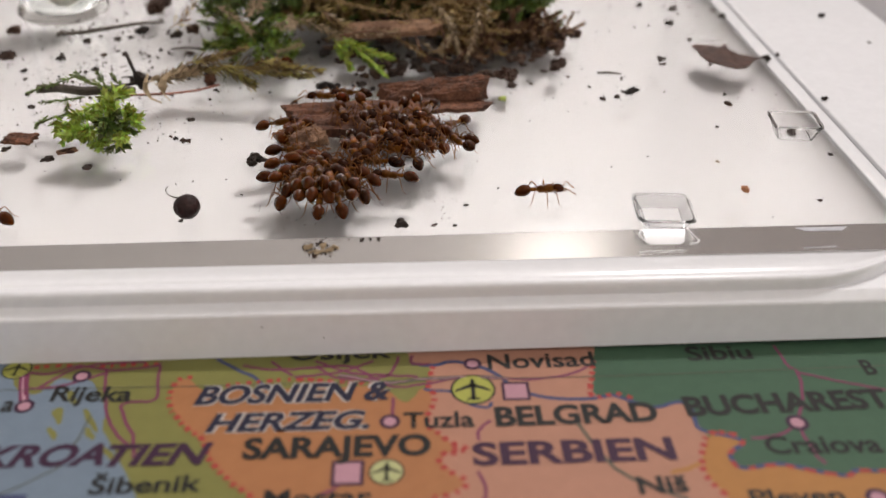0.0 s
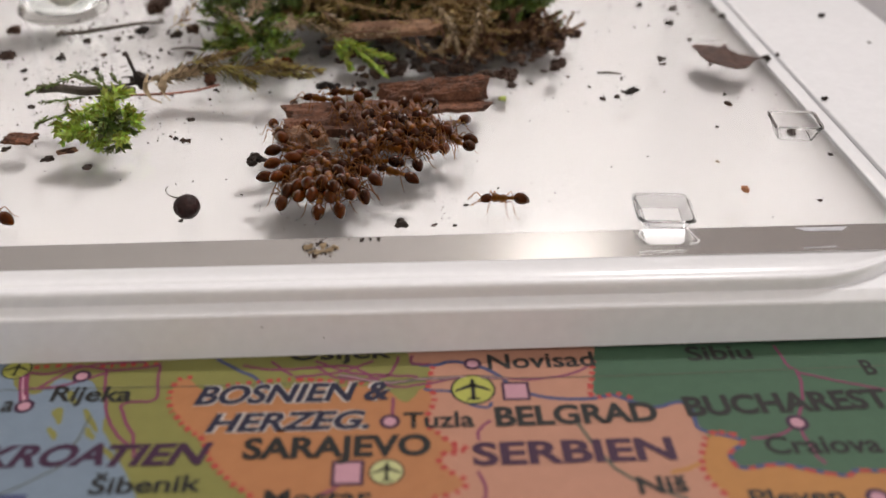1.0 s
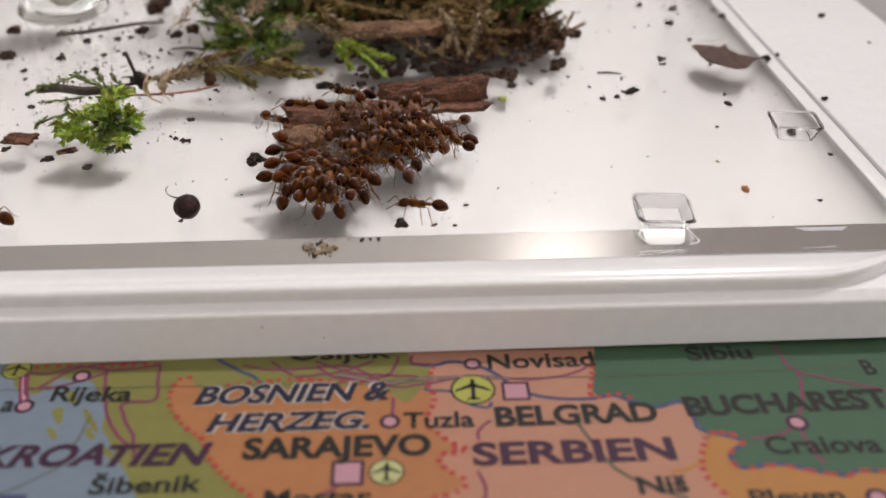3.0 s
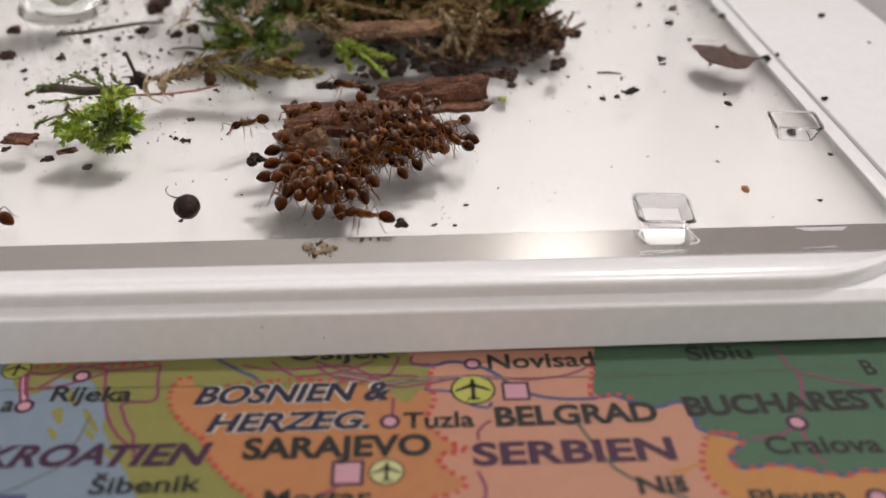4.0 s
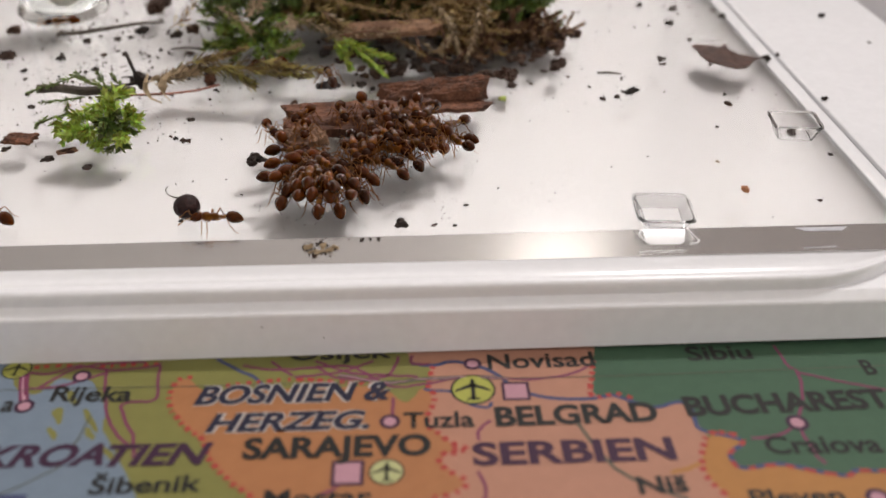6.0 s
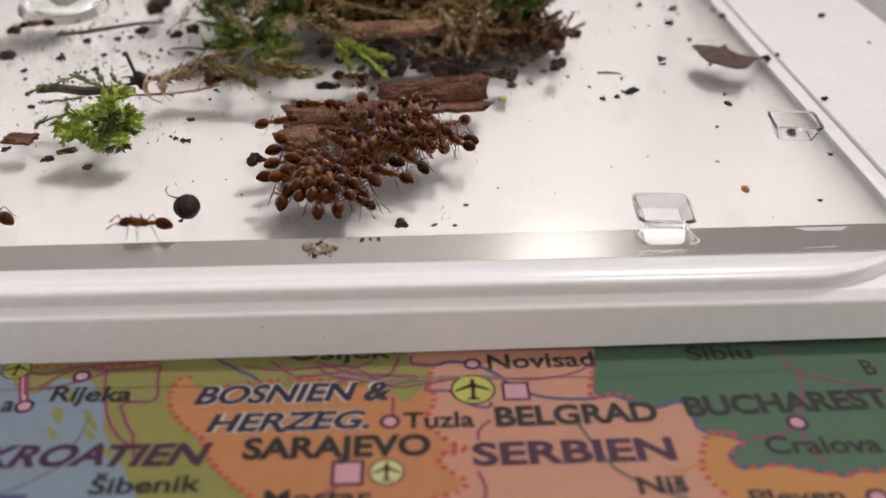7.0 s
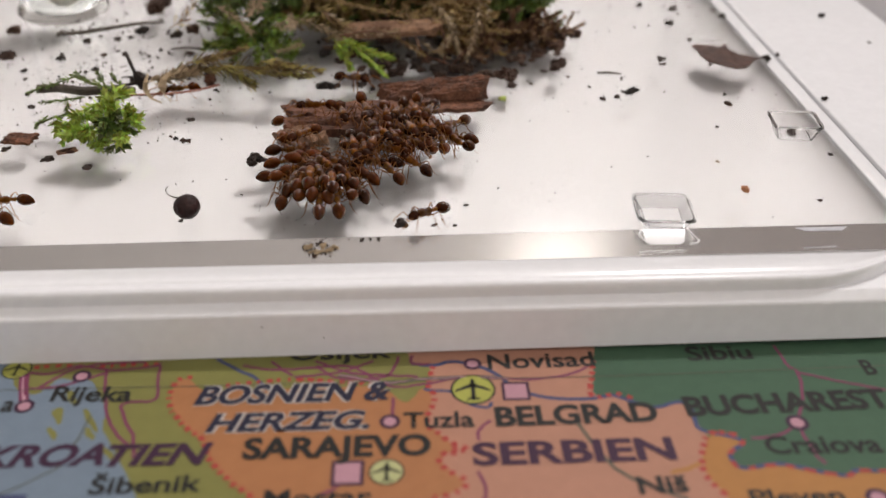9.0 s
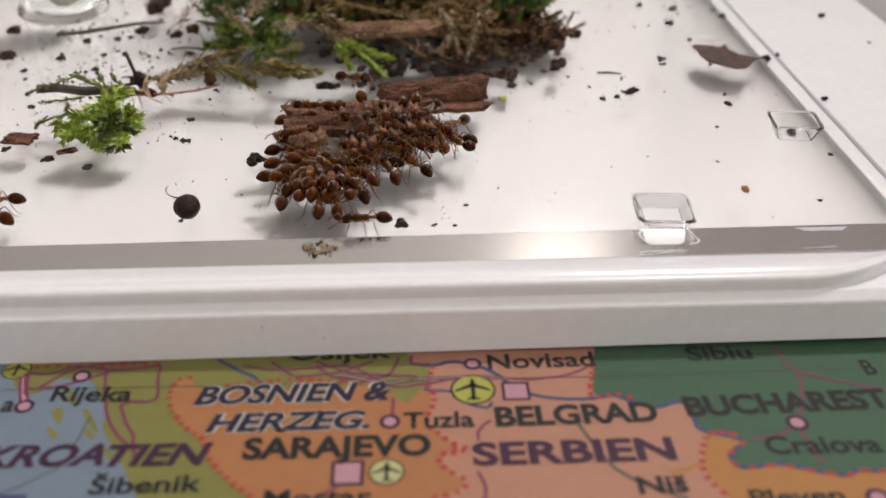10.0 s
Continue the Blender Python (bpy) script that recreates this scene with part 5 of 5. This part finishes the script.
def build_ant(seed, gaster_tilt=0.0, height=0.0, stride=1.0):
    """A worker ant that looks along x, its feet on z = 0."""
    r = random.Random(seed)
    root = thing("ant", "reddish brown worker ant with glossy dark abdomen", "ant", group="ants")
    h = height
    up = h + 0.14
    ant_part("thorax", [(x, 0, z, a * 1.22, b * 1.3) for x, _, z, a, b in ((1.20, 0, 0.86 + h, 0.13, 0.13), (1.08, 0, 0.90 + h, 0.24, 0.22), (0.92, 0, 0.95 + h, 0.34, 0.32), (0.65, 0, 0.96 + h, 0.34, 0.33), (0.42, 0, 0.90 + h, 0.26, 0.27), (0.28, 0, 0.86 + h, 0.23, 0.25), (0.08, 0, 0.87 + h, 0.27, 0.29), (-0.15, 0, 0.86 + h, 0.25, 0.28), (-0.33, 0, 0.79 + h, 0.16, 0.18), (-0.44, 0, 0.76 + h, 0.08, 0.09))], ANT_BODY, root, 12)
    head = ant_part("head", [(x, 0, z, a * 1.14, b * 1.24) for x, _, z, a, b in ((1.14, 0, 0.86 + up, 0.10, 0.10), (1.22, 0, 0.87 + up, 0.30, 0.22), (1.38, 0, 0.86 + up, 0.40, 0.31), (1.62, 0, 0.82 + up, 0.43, 0.33), (1.86, 0, 0.76 + up, 0.39, 0.28), (2.04, 0, 0.70 + up, 0.30, 0.20), (2.14, 0, 0.67 + up, 0.18, 0.12), (2.17, 0, 0.66 + up, 0.06, 0.05))], ANT_HEAD, root, 14)
    for s in (-1, 1):
        bm = bmesh.new()
        bmesh.ops.create_uvsphere(bm, u_segments=8, v_segments=6, radius=0.095 * MM, matrix=Matrix.Translation(V(1.72, s * 0.39, 0.86 + up)))
        part("eye", bm, ANT_EYE, head)
        ant_part("jaw", [(2.08, s * 0.2, 0.64 + up, 0.09, 0.05), (2.26, s * 0.2, 0.60 + up, 0.09, 0.05), (2.42, s * 0.06, 0.58 + up, 0.02, 0.02)], ANT_BODY, head, 6)
        a, b = r.uniform(-0.15, 0.15), r.uniform(-0.2, 0.2)
        ant_part("antenna", [(1.98, s * 0.16, 0.80 + up, 0.04, 0.04), (2.2, s * 0.42, 0.98 + up, 0.05, 0.05), (2.35 + a, s * 0.78, 1.08 + up, 0.055, 0.055), (2.62 + a, s * (0.84 + a), 0.96 + up, 0.05, 0.05), (2.95 + b, s * (0.82 + b), 0.74 + up, 0.055, 0.055), (3.25 + b, s * (0.76 + b), 0.52 + up, 0.075, 0.075), (3.36 + b, s * (0.74 + b), 0.44 + up, 0.03, 0.03)], ANT_LEG, root, 6)
    ant_part("waist", [(x, 0, z, a * 1.2, b * 1.15) for x, _, z, a, b in ((-0.38, 0, 0.76 + h, 0.06, 0.06), (-0.50, 0, 0.82 + h, 0.13, 0.16), (-0.58, 0, 0.85 + h, 0.15, 0.20), (-0.68, 0, 0.78 + h, 0.10, 0.12), (-0.76, 0, 0.80 + h, 0.16, 0.17), (-0.88, 0, 0.83 + h, 0.19, 0.22), (-0.98, 0, 0.78 + h, 0.10, 0.10))], ANT_BODY, root, 10)
    g = [(-0.96, 0, 0.78, 0.10, 0.10), (-1.04, 0, 0.80, 0.28, 0.26), (-1.18, 0, 0.83, 0.42, 0.38), (-1.42, 0, 0.86, 0.53, 0.48), (-1.70, 0, 0.86, 0.56, 0.51), (-1.98, 0, 0.82, 0.49, 0.45), (-2.22, 0, 0.77, 0.36, 0.34), (-2.40, 0, 0.73, 0.20, 0.19), (-2.50, 0, 0.71, 0.06, 0.06)]
    c, s = math.cos(radians(gaster_tilt)), math.sin(radians(gaster_tilt))
    g = [(-0.96 + (x + 0.96) * 1.04 * c, y, 0.78 + (z - 0.78) + (x + 0.96) * 1.04 * s + h + 0.03, a * 1.05, b * 1.1) for x, y, z, a, b in g]
    ant_part("abdomen", g, ANT_GASTER, root, 16)
    for k, (lx, ly, lz) in enumerate(LEG_ROOTS):
        for s in (-1, 1):
            fx, fy = ((1.75 + 0.5 * (stride - 1), 1.15 * stride), (0.45, 1.65 * stride), (-1.35 - 1.5 * (stride - 1), 1.45 * stride))[k]
            fx, fy = fx + r.uniform(-0.25, 0.25), fy + r.uniform(-0.2, 0.2)
            dx, dy = fx - lx, fy - ly
            down = -lz - h + 0.03
            stations = [(0, 0, 0, 0.09, 0.09), (dx * 0.12, s * dy * 0.14, -0.03, 0.075, 0.075), (dx * 0.32, s * dy * 0.38, 0.30, 0.085, 0.085), (dx * 0.50, s * dy * 0.55, 0.46, 0.055, 0.055), (dx * 0.66, s * dy * 0.70, down * 0.32, 0.06, 0.06), (dx * 0.80, s * dy * 0.84, down * 0.85, 0.04, 0.04), (dx, s * dy, down, 0.028, 0.022)]
            leg = ant_part("leg", [(*p[:3], p[3] * 0.78, p[4] * 0.78) for p in stations], ANT_LEG, root, 6)
            leg.location = V(lx, s * ly, lz + h)
    return root


MODELS = [build_ant(21, 0, 0), build_ant(22, 14, 0.1), build_ant(23, -12, 0.25), build_ant(24, 24, 0.3)]
for o in MODELS:
    o.scale = (1.09, 1.09, 1.09)
# abdomen place, head place, height of the support
LOBE = (((-9.16, 77.28), (-9.28, 80.92), 0), ((-7.20, 77.85), (-8.09, 81.00), 0), ((-6.13, 79.09), (-6.90, 82.32), 0.2), ((-4.94, 79.90), (-5.93, 82.71), 0.1), ((-11.08, 79.32), (-10.82, 82.98), 0.1), ((-12.80, 79.34), (-12.63, 82.76), 0), ((-14.91, 84.23), (-13.12, 84.80), 0), ((-13.69, 82.98), (-12.34, 85.00), 0.2), ((-14.47, 87.29), (-12.69, 87.90), 0.2), ((-14.80, 90.04), (-12.90, 89.87), 0.2), ((-14.14, 91.57), (-12.04, 90.18), 0.3), ((-4.28, 83.27), (-6.25, 84.93), 0.2), ((-8.77, 80.79), (-9.79, 84.15), 1.1), ((-7.21, 81.69), (-8.26, 84.49), 0.9), ((-5.99, 81.26), (-7.19, 84.17), 0.8), ((-11.37, 80.79), (-10.68, 83.96), 0.9), ((-12.32, 80.35), (-11.58, 83.25), 0.6), ((-9.82, 79.05), (-9.90, 82.62), 0.9), ((-8.28, 78.92), (-8.80, 82.37), 0.7), ((-12.20, 85.39), (-10.40, 85.35), 1), ((-11.01, 83.06), (-9.71, 84.74), 1.3), ((-12.87, 84.08), (-11.20, 84.78), 0.8), ((-10.25, 80.20), (-10.04, 83.50), 1.5), ((-7.79, 79.29), (-8.54, 82.57), 1.4), ((-10.25, 86.73), (-8.34, 85.56), 0.8), ((-11.96, 87.88), (-9.99, 87.07), 0.7), ((-7.68, 83.38), (-9.27, 84.80), 1.2))
ARM = (((5.58, 90.05), (3.76, 92.20), 0), ((5.86, 91.89), (3.91, 92.97), 0.3), ((5.53, 97.20), (3.39, 95.22), 0.2), ((3.00, 89.13), (2.58, 93.01), 0.1), ((1.75, 88.78), (1.17, 92.63), 0.1), ((-2.03, 86.95), (-3.94, 87.16), 0.3), ((-4.00, 89.88), (-2.22, 88.65), 0.5), ((-5.36, 84.23), (-7.01, 84.79), 0.6))
BARK_ANTS = (((2.27, 97.22), (1.21, 93.97), 2), ((-1.15, 93.43), (0.16, 90.71), 2), ((0.55, 94.10), (0.80, 90.28), 2), ((1.81, 91.09), (0.02, 89.81), 1.2), ((1.57, 93.64), (1.72, 89.73), 1.6), ((3.37, 92.95), (1.65, 91.91), 0.9), ((-1.81, 90.86), (-0.22, 89.47), 1.3), ((-0.56, 91.86), (1.01, 89.50), 1.2), ((-3.33, 96.94), (-2.65, 92.93), 2), ((-4.45, 92.67), (-3.07, 89.87), 1.8), ((-5.22, 94.44), (-4.38, 90.58), 2), ((-5.54, 89.79), (-5.05, 86.12), 1.6), ((-7.14, 88.92), (-5.96, 86.05), 1.4), ((-3.68, 89.82), (-4.57, 86.59), 1.3), ((-2.77, 92.49), (-1.90, 89.03), 1.6), ((-4.66, 88.69), (-5.67, 86.42), 0.7), ((-6.63, 90.71), (-5.83, 87.36), 1.7), ((-3.98, 90.63), (-4.57, 87.32), 1.7), ((-8.20, 97.60), (-7.60, 94.10), 1.9), ((-1.20, 97.40), (-1.90, 94.20), 2.1), ((-5.90, 97.90), (-5.00, 94.60), 2.1), ((0.30, 97.60), (0.10, 93.90), 2.1), ((-0.80, 89.30), (-2.10, 92.00), 0.9), ((0.90, 90.20), (0.20, 93.40), 0.8))
crowd = []
ra = random.Random(12)
for (gx, gy), (hx, hy), z in (*LOBE, *ARM, *BARK_ANTS):
    turn = math.degrees(math.atan2(hy - gy, hx - gx)) + ra.uniform(-7, 7)
    c, s = math.cos(radians(turn)), math.sin(radians(turn))
    tip = ra.uniform(-2, 8)
    m = at_mm(gx + 1.75 * c, gy + 1.75 * s, Z + z, 0, tip, turn)
    crowd.append((copy_thing(MODELS[ra.choice((0, 1, 1, 2, 3))], m), m))

# the still ant at the edge of the view, and the wanderers
resting = copy_thing(MODELS[1], at_mm(-39.55, 78.15, Z, 0, 0, 150))
tagged(resting, "reddish brown worker ant standing alone on clear plastic")
wanderers = []
for k in range(10):
    w = build_ant(50 + k, 15, 0.35, 1.15)
    w.scale = (1.02, 1.02, 1.02)
    wanderers.append(tagged(w, "reddish brown worker ant walking over clear plastic"))
for m in MODELS:
    for o in (*m.children_recursive, m):
        bpy.data.objects.remove(o)

# ---- what moves ----
# rows of seconds, x, y in millimetres and the way the ant looks in degrees
PATH_LONE = ((0.0, 12.1, 81.1, -1), (0.2, 12.6, 80.1, -30), (0.4, 12.3, 79.0, -51), (0.6, 11.3, 79.2, -83), (0.8, 9.8, 78.9, -124), (1.0, 8.3, 79.4, -175), (1.2, 7.0, 78.9, -202), (1.4, 6.4, 79.0, -244), (1.6, 5.5, 79.3, -234), (1.8, 4.6, 80.2, -244), (2.0, 3.8, 81.6, -244), (2.2, 3.0, 81.5, -237), (2.4, 2.4, 80.7, -208), (2.6, 1.7, 79.8, -186), (2.7, 1.5, 79.5, -178), (3.8, -3.4, 76.8, -204), (3.9, -3.8, 76.8, -198), (4.1, -5.2, 76.7, -184), (4.3, -6.4, 76.8, -187), (4.5, -7.7, 77.0, -192), (4.7, -9.1, 76.8, -184), (4.9, -11.0, 76.6, -174), (5.0, -12.1, 76.8, -181), (5.1, -13.3, 76.9, -190), (5.2, -14.3, 76.8, -196), (5.3, -15.6, 77.2, -201), (5.4, -16.8, 77.6, -194), (5.5, -18.3, 78.0, -184), (5.6, -18.2, 78.2, -191), (5.7, -18.1, 78.2, -191), (6.2, -19.2, 75.7, -165), (6.5, -20.6, 75.5, -169), (6.8, -22.6, 75.8, -174), (7.0, -24.8, 75.9, -179), (7.2, -27.5, 76.3, -192), (7.4, -30.2, 76.7, -189), (7.6, -33.4, 76.9, -170), (7.8, -35.8, 77.4, -183), (8.0, -35.7, 78.5, -212), (8.2, -36.4, 79.4, -207), (8.4, -36.9, 79.6, -202), (8.6, -37.1, 79.7, -190), (8.8, -38.1, 80.3, -179), (9.0, -38.9, 80.6, -171), (9.2, -38.9, 80.5, -173), (9.5, -39.4, 80.8, -169), (9.7, -39.6, 80.8, -169), (10.0, -39.8, 80.8, -169))
PATH_SCOUT = ((0.0, -6.2, 82.4, -57), (5.7, -6.2, 82.4, -57), (6.4, -6.1, 81.9, -61), (6.8, -5.6, 80.8, -65), (7.0, -5.3, 79.5, -52), (7.2, -4.6, 78.7, -30), (7.4, -3.4, 79.1, -10), (7.6, -0.6, 79.0, -1), (7.8, 2.1, 79.5, 14), (8.0, 3.9, 80.0, 3), (8.2, 4.2, 78.4, -39), (8.4, 4.8, 77.9, -45), (8.6, 3.9, 77.9, -84), (8.8, 2.7, 77.3, -119), (9.0, 1.1, 77.1, -145), (9.2, -0.5, 76.9, -183), (9.5, -2.5, 76.2, -175), (9.7, -3.1, 76.2, -167), (10.0, -4.7, 76.1, -169))
PATH_CORNER = ((0.0, -15.0, 97.2, 12), (0.5, -14.7, 97.6, 15), (1.0, -15.0, 95.7, -69), (1.5, -14.8, 97.4, 4), (2.0, -14.7, 98.8, 8), (2.5, -14.5, 98.9, 5), (3.8, -18.1, 97.4, -140), (4.2, -18.3, 97.4, -137), (4.5, -17.0, 96.9, -94), (5.0, -16.3, 96.5, -72), (5.5, -15.8, 95.4, -83), (5.7, -15.8, 95.4, -83), (6.8, -15.2, 97.5, 7), (7.5, -15.1, 97.5, 8), (8.0, -15.1, 97.6, 15), (8.5, -14.9, 97.8, 20), (9.0, -13.4, 98.3, 8), (10.0, -13.1, 98.6, 11))
PATH_BARK = ((0.0, -7.3, 101.2, -175), (1.5, -7.3, 101.2, -175), (2.5, -6.6, 100.6, -178), (3.8, -7.2, 103.1, -202), (4.5, -7.2, 103.7, -191), (5.0, -9.2, 105.8, -253), (5.5, -9.8, 105.3, -255), (6.2, -9.9, 106.7, -258), (6.8, -7.5, 106.2, -393), (7.5, -7.4, 105.7, -378), (8.0, -7.3, 105.7, -388), (9.0, -7.2, 105.7, -389), (10.0, -7.1, 105.7, -389))
PATH_VIAL = ((0.0, -49.1, 147.9, -79), (3.8, -49.2, 147.1, -81), (4.5, -48.7, 138.4, -101), (5.0, -48.5, 135.2, -126), (5.5, -48.5, 134.0, -158), (6.5, -51.7, 132.4, -148), (7.0, -52.9, 131.9, -149), (7.5, -55.1, 131.6, -154), (8.0, -56.9, 131.1, -150), (9.0, -61.1, 129.5, -146), (10.0, -62.9, 128.3, -141))
PATH_STEM = ((0.0, -17.8, 116.1, -158), (6.3, -18.6, 116.2, -158), (6.8, -21.6, 112.5, -116), (7.5, -24.3, 110.0, -183), (8.0, -23.5, 109.5, -179), (8.5, -24.2, 109.0, -171), (9.0, -28.0, 107.7, -156), (9.5, -31.0, 106.4, -155), (10.0, -33.0, 106.5, -171))

PATH_AMBER = ((0.0, -0.2, 88.7, 106), (2.0, -0.3, 88.4, 105), (4.5, -0.5, 88.6, 115), (5.7, -0.5, 88.4, 116), (7.0, -0.2, 87.6, 125), (7.5, -0.3, 87.4, 128), (9.5, 0.0, 86.8, 130), (10.0, 0.0, 86.8, 130))
PATH_SIDE = ((0.0, -2.2, 84.5, 175), (1.0, -1.9, 85.0, 150), (2.0, -0.9, 85.1, 113), (2.7, -1.2, 85.6, 114), (3.8, -1.9, 86.8, 114), (4.5, -2.0, 87.1, 114), (5.7, -2.2, 86.8, 120), (6.8, -2.5, 85.0, 153), (7.5, -2.4, 84.8, 151), (8.5, -2.5, 85.3, 130), (9.5, -2.5, 85.7, 112), (10.0, -2.6, 85.7, 110))
PATH_RIDGE = ((0.0, -9.8, 100.2, -180), (1.0, -10.2, 99.4, -190), (1.5, -11.0, 99.5, -186), (2.0, -11.5, 98.8, -186), (2.7, -12.1, 98.4, -184), (3.8, -11.9, 96.8, -140), (4.5, -12.2, 95.6, -110), (5.7, -12.3, 95.0, -100), (6.8, -10.9, 98.0, -170), (9.0, -10.8, 97.9, -172), (10.0, -11.1, 97.7, -178))
PATH_HOLLOW = ((0.0, -12.3, 93.1, -120), (0.6, -11.8, 92.8, -100), (1.2, -10.4, 92.2, -60), (2.0, -8.3, 91.6, -70), (2.7, -8.5, 91.6, -75), (3.8, -11.1, 92.5, -120), (4.5, -11.7, 93.1, -100), (5.7, -12.2, 92.9, -95), (6.8, -8.8, 91.1, -60), (8.0, -8.9, 90.5, -70), (9.0, -11.6, 91.4, -130), (10.0, -12.2, 92.0, -140))


def gait(ant, path, lift=0.0):
    """Key an ant along its path, and swing its legs in two alternating threes by the way that it has gone."""
    rows = [(t, at_mm(x, y - 0.45, Z + lift, 0, 0, a)) for t, x, y, a in path]
    walk(ant, rows)
    legs = [o for o in ant.children if o.name.startswith("leg")]
    for k, leg in enumerate(legs):
        side, pair = k % 2, k // 2
        home, steps, gone, last = leg.location.copy(), [], 0.0, path[0]
        for i in range(51):
            t = i * 0.2
            j = max(n for n in range(len(path)) if path[n][0] <= t + 1e-6)
            a, b = path[j], path[min(j + 1, len(path) - 1)]
            f = (t - a[0]) / (b[0] - a[0]) if b[0] > a[0] else 0.0
            now = [a[n] + (b[n] - a[n]) * f for n in range(4)]
            gone += math.hypot(now[1] - last[1], now[2] - last[2]) + abs(now[3] - last[3]) * 0.015
            last = now
            phase = gone * 1.9 + math.pi * ((side + pair) % 2)
            swing = 17 * math.sin(phase) * (-1 if side == 0 else 1) * -1
            up = 6 * max(0, math.cos(phase)) * (1 if side else -1)
            steps.append((t, Matrix.Translation(home) @ pose(0, 0, 0, up, 0, swing)))
        walk(leg, steps)


def fidget(ant, m, seed):
    """Small shifts of a feeding ant about its place."""
    r = random.Random(seed)
    size = r.choice((0.08, 0.15, 0.3, 0.6))
    rows = []
    for i in range(21):
        t = i * 0.5
        rows.append((t, m @ at_mm(r.uniform(-0.25, 0.25) * size, r.uniform(-0.2, 0.2) * size, 0, 0, r.uniform(-2, 2) * size, r.uniform(-8, 8) * size)))
    walk(ant, rows)


def motions():
    gait(wanderers[0], PATH_LONE)
    gait(wanderers[1], PATH_SCOUT)
    gait(wanderers[2], PATH_CORNER, 0.1)
    gait(wanderers[3], PATH_BARK, 1.9)
    gait(wanderers[4], PATH_VIAL)
    gait(wanderers[5], PATH_STEM)
    gait(wanderers[6], PATH_AMBER, 0.1)
    gait(wanderers[7], PATH_SIDE)
    gait(wanderers[8], PATH_RIDGE, 1.9)
    gait(wanderers[9], PATH_HOLLOW, 1.5)
    for k, (ant, m) in enumerate(crowd):
        fidget(ant, m, 900 + k)


motions()
